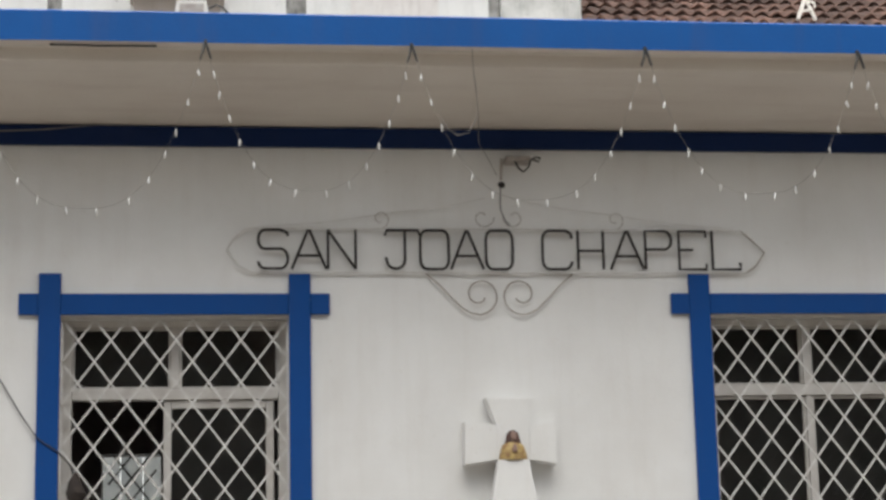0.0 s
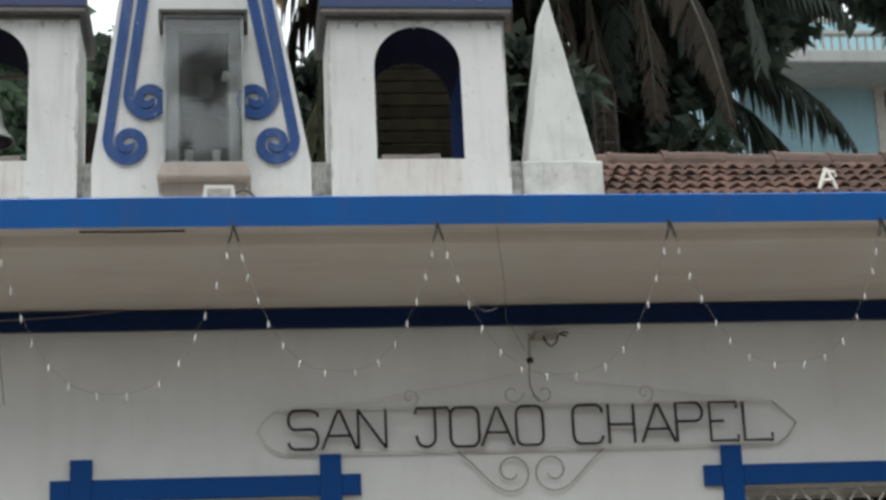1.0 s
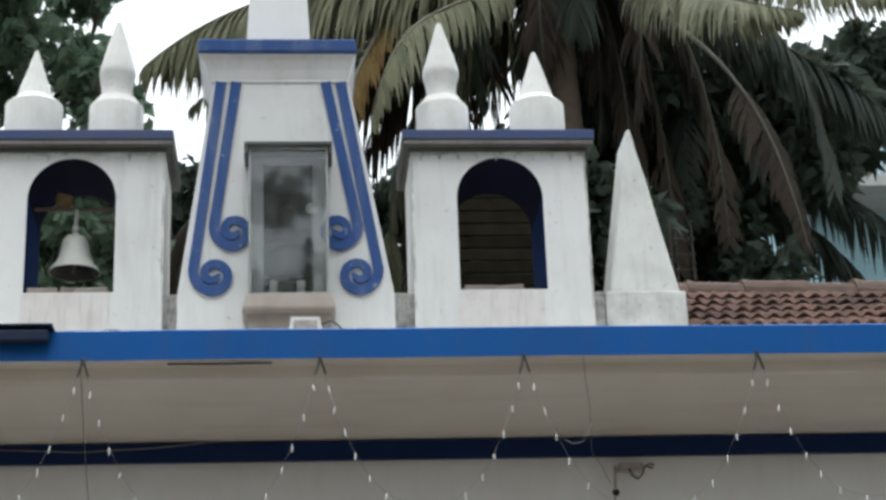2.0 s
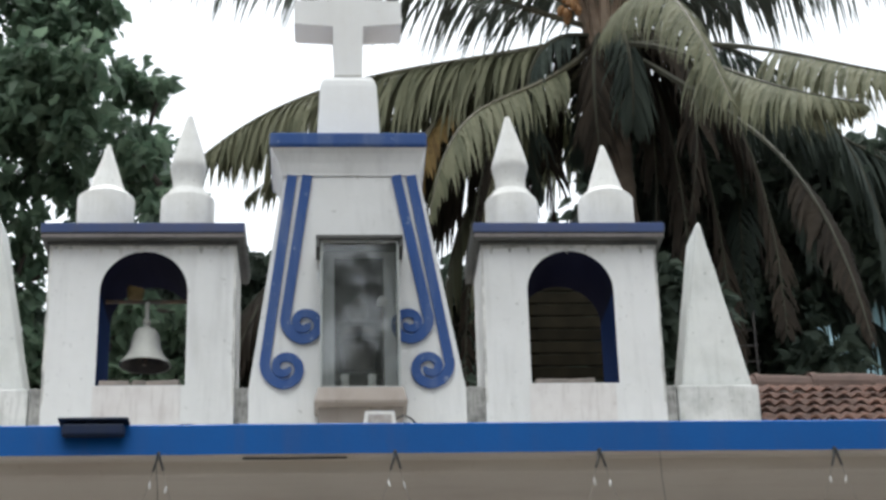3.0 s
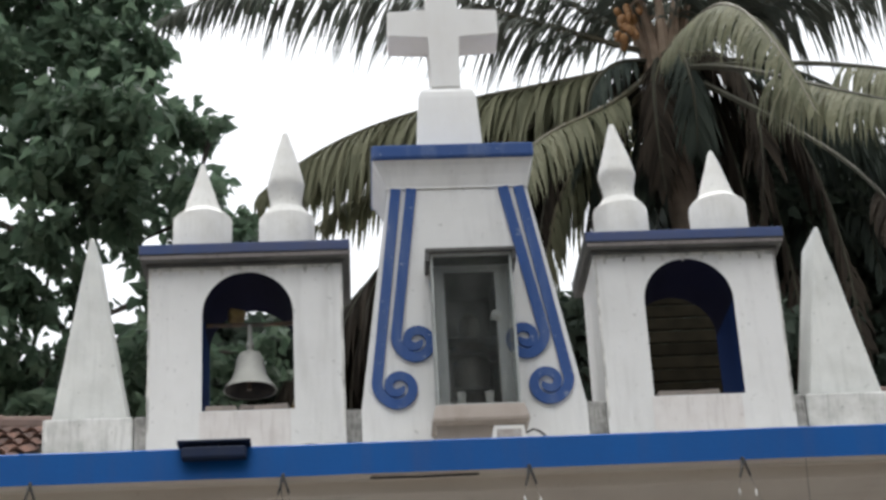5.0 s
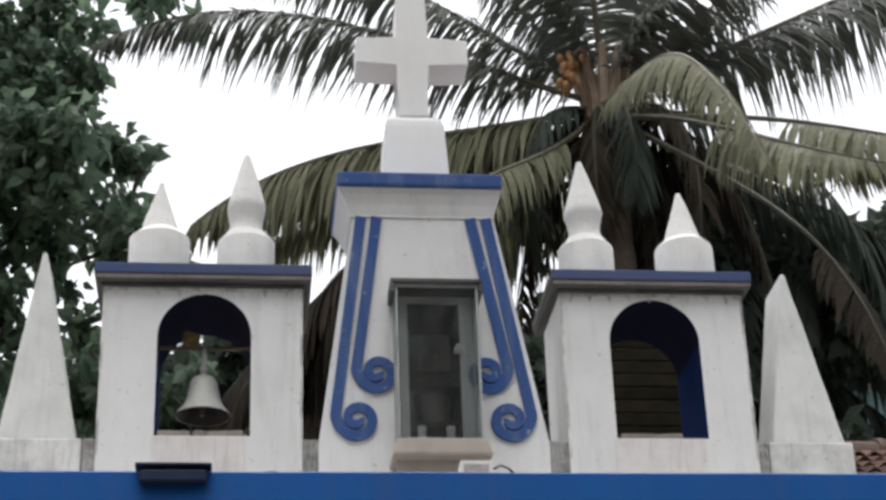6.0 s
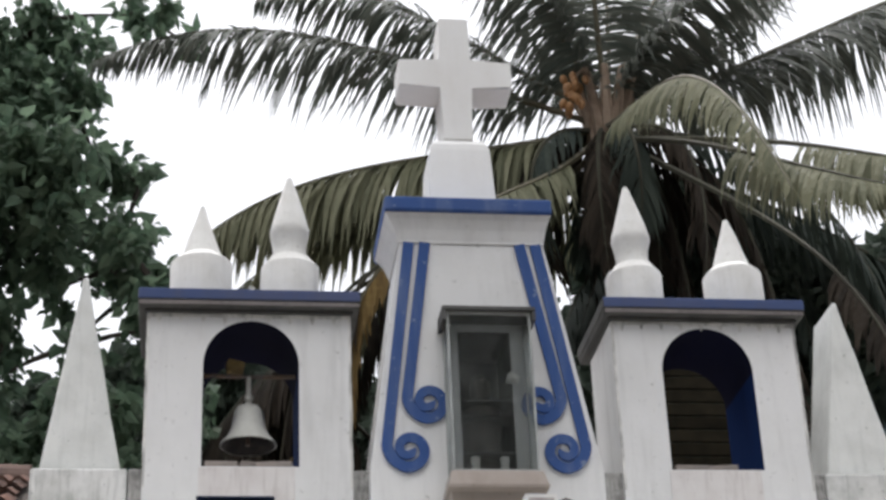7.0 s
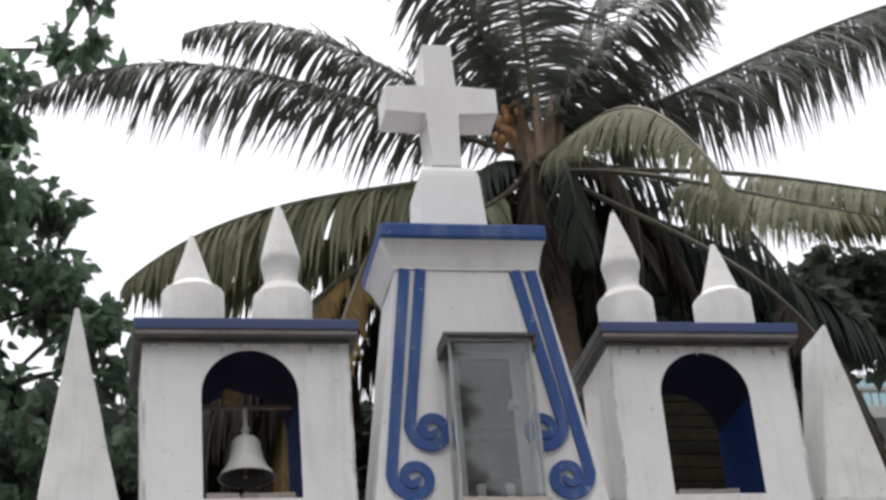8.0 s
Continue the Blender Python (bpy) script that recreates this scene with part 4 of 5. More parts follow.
# ---- festoon lights, cables and lamps on the eave ----
HOOKS = (-3.57, -2.57, -1.523, -0.488, 0.419, 1.478, 2.472, 3.48)


def bulb_mesh():
    bm = lathe(bmesh.new(), [(0, 0), (0.0034, 0.006), (0.0042, 0.019), (0.0036, 0.030), (0.0022, 0.037), (0, 0.038)], (0, 0, -0.038), 8)
    return to_mesh(bm, "bulb", BULB, True)


BULB_MESH = bulb_mesh()
for n, (xa, xb) in enumerate(zip(HOOKS, HOOKS[1:])):
    th = thing("light_string", "thin cable of small white bulbs drooping from the eave", "string lights", "light strings along the eave")
    sag = (0.68, 0.71, 0.74, 0.655, 0.69, 0.655, 0.68)[n]
    pts = []
    for k in range(25):
        f = k / 24
        u = 2 * f - 1
        x = xa + (xb - xa) * f
        pts.append((x, -0.775 + 0.006 * math.sin(9 * f + n), 3.981 - sag * (1 - abs(u) ** 2.7)))
    rod("cable", pts, 0.0008, PALE_CABLE, th, "thin clear cable", 5)
    cnt = 14
    run_len = [0.0]
    for a, b in zip(pts, pts[1:]):
        run_len.append(run_len[-1] + (Vector(b) - Vector(a)).length)
    for k in range(cnt):
        want = (k + 0.95 + 0.2 * random.random()) / (cnt + 1.1) * run_len[-1]
        j = max(i for i in range(24) if run_len[i] <= want)
        i = j + (want - run_len[j]) / (run_len[j + 1] - run_len[j])
        a, b = Vector(pts[int(i)]), Vector(pts[min(24, int(i) + 1)])
        p = a.lerp(b, i - int(i))
        ob = new("bulb", BULB_MESH)
        ob.parent = th
        ob.matrix_local = pose(p.x, p.y - 0.004, p.z, random.uniform(-12, 12), random.uniform(-14, 14), 0)
    hook = rod("hook", [(xb, -0.762, 3.998), (xb, -0.778, 3.99), (xb + 0.010, -0.780, 3.956), (xb + 0.024, -0.778, 3.912)], (0.0085, 0.005), CABLE, th, "black tied end")
    rod("tie", [(xb, -0.765, 3.994), (xb - 0.008, -0.779, 3.954), (xb - 0.022, -0.779, 3.908)], (0.0075, 0.0045), CABLE, th)


def loose_cable(label, pts, r=0.003, m=None):
    ob = part("cable", tube(bmesh.new(), pts, r, 6), m or CABLE, smooth=True)
    return tagged(ob, label, "cable")


loose_cable("thin grey cable hanging from the fascia to the wall box", [(0.69, -0.765, 3.986), (0.705, -0.69, 3.90), (0.735, -0.57, 3.84), (0.775, -0.34, 3.775), (0.805, -0.13, 3.712), (0.865, -0.045, 3.655), (0.905, -0.03, 3.578)], 0.0016, PALE_CABLE)
loose_cable("thin black cable hanging from the light string", [(-1.535, -0.775, 3.981), (-1.52, -0.777, 3.80), (-1.505, -0.777, 3.61), (-1.485, -0.777, 3.41), (-1.46, -0.775, 3.20)], 0.0016)
loose_cable("loose pale cable loop under the eave", [(0.54, -0.775, 3.665), (0.57, -0.775, 3.61), (0.615, -0.775, 3.58), (0.66, -0.775, 3.59), (0.69, -0.775, 3.635), (0.705, -0.775, 3.675)], 0.0016, PALE_CABLE)
loose_cable("grey cable sagging along the navy moulding", [(-2.2, -0.04, 3.79), (-1.6, -0.045, 3.763), (-1.25, -0.042, 3.78), (-1.0, -0.04, 3.805)], 0.003, PALE_CABLE)
# added rod that draws the dark gap line below the fascia
loose_cable("thin dark rod added under the fascia as a gap line", [(-1.16, -0.73, 3.980), (-0.95, -0.73, 3.978), (-0.70, -0.73, 3.981)], 0.0045)
loose_cable("black cable slung across the wall to the window", [(-1.75, -0.012, 2.93), (-1.55, -0.012, 2.78), (-1.40, -0.014, 2.585), (-1.32, -0.015, 2.45), (-1.24, -0.026, 2.335), (-1.15, -0.028, 2.275), (-1.10, 0.02, 2.225), (-1.075, 0.022, 2.16)], 0.0032)
bm = lathe(bmesh.new(), [(0, 0), (0.03, 0.01), (0.045, 0.06), (0.03, 0.11), (0.012, 0.15), (0, 0.155)], (-1.072, 0.014, 2.03), 12)
for v in bm.verts:
    v.co += Vector((noise.noise(v.co * 30), 0.3 * noise.noise(v.co * 30 + Vector((3, 0, 0))), noise.noise(v.co * 24))) * 0.012
tagged(part("cloth_bundle", bm, CLOTH, smooth=True), "dark brown knotted cloth tied to the window grille", "cloth")


def wall_camera():
    th = thing("wall_camera", "small grey camera bracket with dangling cables on the wall", "camera bracket")
    part("bracket", one_box(0.94, 1.06, -0.105, -0.002, 3.635, 3.660, bevel=0.004), GREY_IRON, th, "grey metal bracket plate")
    rod("stem", [(0.925, -0.06, 3.655), (0.920, -0.07, 3.60), (0.917, -0.075, 3.545)], 0.007, GREY_IRON, th)
    part("lens_knob", lathe(bmesh.new(), [(0, -0.018), (0.014, -0.012), (0.018, 0), (0.014, 0.012), (0, 0.018)], (0.917, -0.085, 3.52), 14), BLACK_IRON, th, "black lens knob", True)
    rod("lead", [(0.985, -0.10, 3.632), (0.995, -0.11, 3.60), (1.02, -0.112, 3.578), (1.045, -0.11, 3.60), (1.06, -0.105, 3.64), (1.085, -0.10, 3.655), (1.11, -0.09, 3.65)], 0.005, CABLE, th, "black looped cable")
    rod("lead", [(1.07, -0.10, 3.642), (1.10, -0.10, 3.632)], 0.005, CABLE, th, "black looped cable")
    rod("lead", [(0.915, -0.07, 3.505), (0.912, -0.06, 3.44), (0.915, -0.055, 3.40), (0.935, -0.05, 3.355), (0.96, -0.045, 3.33)], 0.0028, CABLE, th, "thin black cable")
    return th


wall_camera()


def floodlight():
    th = thing("floodlight", "small white floodlight lying on the eave slab", "floodlight")
    x0, x1 = -0.619, -0.480
    part("housing", one_box(x0 + 0.008, x1 - 0.008, -0.61, -0.565, 4.135, 4.215, bevel=0.006), PLASTIC_WHITE, th)
    part("front_frame", prism(bmesh.new(), [(x0 - 0.012, 4.140), (x1 + 0.012, 4.140), (x1 - 0.004, 4.232), (x0 + 0.004, 4.232)], -0.622, -0.531), PLASTIC_WHITE, th)
    part("lens", one_box(x0 + 0.016, x1 - 0.016, -0.629, -0.6225, 4.158, 4.214, bevel=0.002), GREY_IRON, th, "grey lens glass")
    part("foot", one_box(x0 + 0.04, x1 - 0.04, -0.61, -0.54, 4.1225, 4.134), GREY_IRON, th)
    rod("lead", [(x1 - 0.01, -0.58, 4.20), (-0.44, -0.59, 4.222), (-0.41, -0.6, 4.205), (-0.375, -0.61, 4.165), (-0.355, -0.615, 4.145)], 0.005, CABLE, th, "black cable")
    rod("plug", [(-0.36, -0.615, 4.142), (-0.335, -0.615, 4.160)], 0.011, CABLE, th)
    return th


floodlight()


def dark_lamp():
    th = thing("eave_lamp", "dark blue enamel lamp housing fixed over the fascia", "floodlight")
    part("housing", one_box(-1.945, -1.672, -0.815, -0.764, 4.064, 4.122, bevel=0.012), PLASTIC_DARK, th)
    part("lid", one_box(-1.962, -1.655, -0.825, -0.69, 4.133, 4.145, bevel=0.004), PLASTIC_DARK, th)
    part("arm", one_box(-1.84, -1.79, -0.80, -0.765, 4.123, 4.132), PLASTIC_DARK, th)
    return th


dark_lamp()
bm = lathe(bmesh.new(), [(0.065, 0), (0.062, 0.02), (0.045, 0.038), (0.02, 0.046), (0, 0.047)], (-1.412, -0.64, 4.1225), 18)
tagged(part("rain_dome", bm, CABLE, smooth=True), "low black dome lying on the eave slab", "dome")

# ---- tiled roof on both sides of the parapet ----
EAVE, RIDGE = Vector((0, 0.10, 4.395)), Vector((0, 1.85, 5.212))
run = RIDGE - EAVE
roof_len = run.length
roof_dir = run.normalized()
roof_up = Vector((0, -roof_dir.z, roof_dir.y))
TW = 0.168


def tile_mesh():
    """A clay tile with two channels, thick, with a drooped lower lip."""
    bm = bmesh.new()
    n, L = 12, 0.42
    rows = []
    for s in (0.0, 0.02, L):
        row = []
        for k in range(n + 1):
            f = k / n
            h = 0.027 * (0.5 - 0.5 * math.cos(4 * math.pi * f)) ** 0.8 + (0.004 if s < 0.01 else 0)
            row.append((f * TW * 1.02, s, h))
        rows.append(row)
    up = [[bm.verts.new(v) for v in row] for row in rows]
    dn = [[bm.verts.new((x, s, h - 0.012)) for x, s, h in row] for row in (rows[0], rows[-1])]
    for p, q in zip(up, up[1:]):
        for k in range(n):
            bm.faces.new((p[k], p[k + 1], q[k + 1], q[k]))
    for k in range(n):
        bm.faces.new((up[0][k + 1], up[0][k], dn[0][k], dn[0][k + 1]))
    return to_mesh(bm, "roof_tile", TILE)


def ridge_mesh():
    bm = bmesh.new()
    L, n = 0.40, 10
    rings = []
    for x, r in ((0, 0.162), (0.03, 0.165), (0.05, 0.156), (L, 0.148)):
        rings.append([bm.verts.new((x, r * math.cos(math.pi * k / n), r * 0.85 * math.sin(math.pi * k / n))) for k in range(n + 1)])
    for p, q in zip(rings, rings[1:]):
        for k in range(n):
            bm.faces.new((p[k], q[k], q[k + 1], p[k + 1]))
    bm.faces.new(rings[0])
    bm.faces.new(rings[-1][::-1])
    return to_mesh(bm, "ridge_tile", RIDGE_TILE, False)


TILE_MESH, RIDGE_MESH = tile_mesh(), ridge_mesh()
slope_m = Matrix(((1, 0, 0), (0, roof_dir.y, -roof_dir.z), (0, roof_dir.z, roof_dir.y))).to_4x4()
for x0, x1 in ((1.42, 5.4), (-6.0, -2.715)):
    th = thing("tiled_roof", "weathered terracotta tiled roof beside the parapet", "roof", "", "structure")
    bm = bmesh.new()
    p = [(EAVE.y, EAVE.z - 0.05), (RIDGE.y, RIDGE.z - 0.03), (RIDGE.y + 1.3, RIDGE.z - 0.85), (RIDGE.y + 1.3, RIDGE.z - 0.90), (RIDGE.y, RIDGE.z - 0.10), (EAVE.y + 0.03, EAVE.z - 0.045)]
    profile_run(bm, p, x0, x1)
    part("roof_deck", bm, BATTEN, th, "dark timber deck under the tiles")
    cols = int((x1 - x0) / TW)
    for r in range(5):
        for c in range(cols):
            ob = new("roof_tile", TILE_MESH)
            ob.parent = th
            s = r * 0.330 - 0.05
            pos = Vector((x0 + c * TW + random.uniform(-0.004, 0.004), EAVE.y, EAVE.z)) + roof_dir * (s + random.uniform(-0.008, 0.008)) + roof_up * (0.012 + 0.004 * random.random())
            ob.matrix_local = Matrix.Translation(pos) @ slope_m @ pose(0, 0, 0, -3.2 + random.uniform(-0.6, 0.6), random.uniform(-0.8, 0.8), random.uniform(-1.2, 1.2))
    k = 0
    while x0 + k * 0.345 + 0.40 < x1:
        ob = new("ridge_tile", RIDGE_MESH)
        ob.parent = th
        ob.matrix_local = pose(x0 + k * 0.345, RIDGE.y + 0.01, RIDGE.z - 0.085 + random.uniform(-0.006, 0.006), random.uniform(-3, 3), random.uniform(-0.8, 0.8), random.uniform(-1, 1))
        k += 1


def roof_bracket():
    th = thing("roof_bracket", "broken white metal bracket lying on the roof tiles", "bracket")
    y, z = 0.07, 4.478
    part("leg", flat_band(bmesh.new(), [(2.490, z - 0.048), (2.533, z + 0.062)], 0.016, y, y + 0.02), PLASTIC_WHITE, th)
    part("leg", flat_band(bmesh.new(), [(2.540, z + 0.055), (2.584, z - 0.048)], 0.015, y + 0.004, y + 0.02), PLASTIC_WHITE, th)
    part("tie", flat_band(bmesh.new(), [(2.510, z - 0.004), (2.568, z + 0.002)], 0.012, y - 0.006, y + 0.004), PLASTIC_WHITE, th)
    part("hook", flat_band(bmesh.new(), [(2.546, z + 0.052), (2.578, z + 0.046), (2.586, z + 0.020)], 0.009, y + 0.006, y + 0.02), PLASTIC_WHITE, th)
    return th


roof_bracket()

# ---- what stands behind the chapel ----
screen = thing("slatted_screen", "weathered brown slatted timber screen behind the empty belfry", "screen")
for k in range(15):
    part("slat", one_box(0.34, 1.02, 1.20, 1.222, 4.72 + k * 0.076, 4.72 + k * 0.076 + 0.068, bevel=0.004), SCREEN_WOOD, screen)
for x in (0.36, 0.95):
    part("post", one_box(x, x + 0.05, 1.224, 1.27, 4.14, 5.85), SCREEN_WOOD, screen)


def trellis():
    th = thing("trellis", "thin dark garden trellis behind the roof", "trellis")
    for x in (2.14, 2.30):
        rod("upright", [(x, 3.8, 0), (x, 3.8, 6.44)], 0.006, BLACK_IRON, th)
    for k in range(11):
        rod("crossbar", [(2.12, 3.815, 5.1 + k * 0.12), (2.32, 3.815, 5.1 + k * 0.12)], 0.0045, BLACK_IRON, th)
    return th


trellis()


def beyond(th):
    """Sets a thing of the far garden at its distance behind the chapel."""
    th.location, th.scale = (-0.04, -1.52, 0.30), (0.79, 0.94, 0.773)
    return th


def blue_house():
    th = thing("house", "pale blue rendered house with a balcony beyond the palms", "house")
    x0, x1, y0, y1 = 7.0, 14.5, 14.0, 20.0
    bm = bmesh.new()
    wx0, wx1, wz0, wz1 = 9.05, 10.25, 10.30, 12.45
    rings = []
    for y in (y0, y0 + 0.3):
        rings.append([[bm.verts.new((x, y, z)) for x, z in ((xa, za), (xb, za), (xb, zb), (xa, zb))] for xa, xb, za, zb in ((x0, x1, 0, 13.50), (wx0, wx1, wz0, wz1))])
    for (o, i), flip in ((rings[0], False), (rings[1], True)):
        for k in range(4):
            bm.faces.new((o[k], o[(k + 1) % 4], i[(k + 1) % 4], i[k]))
    for n in (0, 1):
        for k in range(4):
            bm.faces.new((rings[0][n][k], rings[0][n][(k + 1) % 4], rings[1][n][(k + 1) % 4], rings[1][n][k]))
    part("wall", bm, HOUSE_BLUE, th)
    part("side_wall", one_box(x0, x0 + 0.3, y0 + 0.301, y1, 0, 13.498), HOUSE_BLUE, th)
    part("side_wall", one_box(x1 - 0.3, x1, y0 + 0.301, y1, 0, 13.498), HOUSE_BLUE, th)
    part("back_wall", one_box(x0 + 0.301, x1 - 0.301, y1 - 0.3, y1, 0, 13.498), HOUSE_BLUE, th)
    part("ledge", one_box(x0 - 0.25, x1 + 0.2, y0 - 0.9, y0 - 0.002, 12.36, 12.58, bevel=0.02), HOUSE_GREY, th, "grey concrete ledge")
    part("roof", one_box(x0 - 0.1, x1 + 0.1, y0, y1 + 0.1, 13.501, 13.62, bevel=0.03), HOUSE_GREY, th)
    rail = part("balcony_rail", one_box(x0 - 0.2, x1 + 0.15, y0 - 0.85, y0 - 0.75, 12.86, 12.93, bevel=0.01), HOUSE_GREY, th, "grey concrete balcony rail")
    k = 0
    while x0 - 0.15 + k * 0.13 < x1:
        x = x0 - 0.15 + k * 0.13
        part("baluster", lathe(bmesh.new(), [(0.022, 0), (0.03, 0.08), (0.018, 0.16), (0.022, 0.28)], (x, y0 - 0.80, 12.58), 8), HOUSE_GREY, rail, smooth=True)
        k += 1
    win = part("window", one_box(wx0, wx0 + 0.16, y0 - 0.03, y0 + 0.1, wz0, wz1, bevel=0.01), TIMBER_WHITE, th, "white framed window")
    part("frame", one_box(wx1 - 0.16, wx1, y0 - 0.03, y0 + 0.1, wz0, wz1, bevel=0.01), TIMBER_WHITE, win)
    part("frame", one_box(wx0 + 0.161, wx1 - 0.161, y0 - 0.03, y0 + 0.1, wz1 - 0.14, wz1, bevel=0.01), TIMBER_WHITE, win)
    part("frame", one_box(wx0 + 0.161, wx1 - 0.161, y0 - 0.03, y0 + 0.1, wz0, wz0 + 0.12, bevel=0.01), TIMBER_WHITE, win)
    for k in range(11):
        z = wz0 + 0.22 + k * 0.17
        part("bar", one_box(wx0 + 0.161, wx1 - 0.161, y0 + 0.02, y0 + 0.04, z, z + 0.02), WHITE_IRON, win)
    part("pane", one_box(wx0 + 0.161, wx1 - 0.161, y0 + 0.06, y0 + 0.07, wz0 + 0.121, wz1 - 0.141), GLASS, win, "dark glass pane")
    return th


far_house = blue_house()
far_house.location, far_house.scale = (0.20, 0, 0), (0.975, 1.16, 0.926)


# ---- palms ----
def frond_mesh(p, length, hang, width=0.035, pairs=64, seed=0, spread=0.8, start=0.12):
    """A rib with two rows of narrow leaflets that sag under their weight."""
    rng = random.Random(seed)
    pts = bezier(p, 40)
    rib = tube(bmesh.new(), pts, (0.035, 0.006), 5)
    bm = bmesh.new()
    down = Vector((0, 0, -1))
    for k in range(pairs):
        f = start + (1 - start) * (k + rng.random() * 0.6) / pairs
        i = min(39.99, f * 40)
        a, b = pts[int(i)], pts[int(i) + 1]
        pos = a.lerp(b, i - int(i))
        d = (b - a).normalized()
        side = d.cross(down)
        if side.length < 0.05:
            side = Vector((1, 0, 0))
        side.normalize()
        size = length * (0.35 + 0.65 * math.sin(math.pi * min(1, 0.12 + 0.80 * f))) * rng.uniform(0.6, 1.12) * (1 - 2.0 * max(0.0, f - 0.75))
        for s in (-1, 1):
            if rng.random() < 0.07:
                continue
            out = (side * s * spread + d * rng.uniform(0.35, 0.75) + down * hang * rng.uniform(0.1, 0.5) + Vector((rng.uniform(-.13, .13), rng.uniform(-.13, .13), rng.uniform(-.12, .10)))).normalized()
            q = pos.copy()
            prev = None
            w = width * rng.uniform(0.75, 1.2)
            steps = 4
            for j in range(steps + 1):
                g = j / steps
                ww = w * (0.55 + 0.9 * g if g < 0.5 else 1.0 * (1.02 - g) / 0.52) * 0.5
                across = out.cross(d).cross(out)
                if across.length < 0.05:
                    across = d.copy()
                across.normalize()
                across = (across + side * s * -0.25).normalized()
                cur = (bm.verts.new(q + across * ww), bm.verts.new(q - across * ww))
                if prev:
                    bm.faces.new((prev[0], prev[1], cur[1], cur[0]))
                prev = cur
                out = (out + down * (hang * 0.42 * rng.uniform(0.7, 1.2))).normalized()
                q = q + out * (size / steps)
    return rib, bm


def frond(palm, p, length, hang, leaf, seed, label="", width=0.035, pairs=64, spread=0.8, start=0.12, rib_tone=None):
    rib, bm = frond_mesh(p, length, hang, width, pairs, seed, spread, start)
    me = bpy.data.meshes.new("frond")
    bm.to_mesh(me)
    bm.free()
    me.materials.append(leaf)
    ob = new("frond", me)
    ob.parent = palm
    if label:
        tagged(ob, label)
    part("rib", rib, rib_tone or (RACHIS_DARK if leaf in (FROND_DARK, FROND_DEAD) else RACHIS), ob, smooth=True)
    return ob


def palm_trunk(th, base, top, bend, r0=0.19, r1=0.13):
    pts = bezier((base, Vector(base) + Vector((bend, 0, 4)), Vector(top) - Vector((-bend * 0.4, 0, 4)), top), 60)
    bm = bmesh.new()
    rings = []
    for k, p in enumerate(pts):
        f = k / 60
        r = (r0 + (r1 - r0) * f) * (1.06 if k % 2 else 0.97)
        rings.append([bm.verts.new(p + Vector((r * math.cos(a), r * math.sin(a), 0))) for a in (2 * math.pi * j / 12 for j in range(12))])
    for p, q in zip(rings, rings[1:]):
        for k in range(12):
            bm.faces.new((p[k], p[(k + 1) % 12], q[(k + 1) % 12], q[k]))
    bm.faces.new(rings[0])
    bm.faces.new(rings[-1])
    return part("trunk", bm, BARK, th, "ringed grey-brown trunk", True)


palm = thing("coconut_palm", "tall coconut palm with drooping fronds and orange coconuts", "palm tree", "coconut palms")
palm_trunk(palm, (2.35, 8.3, 0), (2.08, 8.0, 11.2), 0.15, 0.17, 0.15)


def arch(a, b, c, d):
    """Control points of a curve that passes through four points."""
    a, b, c, d = (Vector(v) for v in (a, b, c, d))
    return (a, (-5 * a + 18 * b - 9 * c + 2 * d) / 6, (2 * a - 9 * b + 18 * c - 5 * d) / 6, d)


# long fronds to both sides
frond(palm, arch((1.95, 8.0, 11.25), (0.25, 8.0, 11.86), (-1.40, 8.0, 12.22), (-3.05, 8.0, 11.78)), 1.02, 0.72, FROND, 1, width=0.034, pairs=230)
frond(palm, arch((1.97, 8.05, 11.45), (0.91, 8.1, 12.13), (-0.23, 8.1, 12.73), (-1.45, 8.1, 12.66)), 0.88, 0.72, FROND, 3, width=0.033, pairs=190)
frond(palm, arch((2.25, 8.05, 11.42), (3.85, 8.1, 12.20), (5.52, 8.1, 13.05), (7.45, 8.1, 13.80)), 1.20, 0.85, FROND, 7, width=0.038, pairs=340)
frond(palm, arch((1.95, 7.95, 11.15), (0.50, 7.95, 10.82), (-0.85, 7.95, 10.48), (-2.05, 7.95, 9.72)), 1.22, 1.3, FROND_OLIVE, 2, "olive drooping frond", width=0.052, pairs=280, spread=0.7)
frond(palm, arch((1.95, 8.1, 11.10), (0.60, 8.2, 10.62), (-0.60, 8.3, 10.15), (-1.60, 8.3, 9.45)), 0.80, 1.2, FROND_OLIVE, 13, "olive drooping frond", width=0.046, pairs=105, spread=0.8)
# fronds that arch forward and to the right
frond(palm, arch((2.15, 7.9, 11.0), (2.85, 6.3, 9.4), (3.10, 4.8, 7.9), (3.22, 4.0, 6.3)), 0.50, 1.1, FROND_DEAD, 16, "hanging brown dead frond", width=0.05, pairs=75, spread=0.85, start=0.62)
frond(palm, arch((2.05, 7.9, 11.15), (2.00, 6.0, 10.38), (1.99, 4.4, 9.50), (2.14, 3.2, 7.87)), 0.66, 1.2, FROND_OLIVE, 8, "olive arching frond", width=0.032, pairs=240, spread=1.0, start=0.12)
frond(palm, arch((2.15, 7.9, 11.0), (2.30, 5.6, 9.62), (2.36, 3.5, 8.22), (2.95, 2.7, 7.58)), 0.62, 1.2, FROND_OLIVE, 9, "olive drooping frond", width=0.036, pairs=190, spread=0.75, start=0.46, rib_tone=RACHIS_DARK)
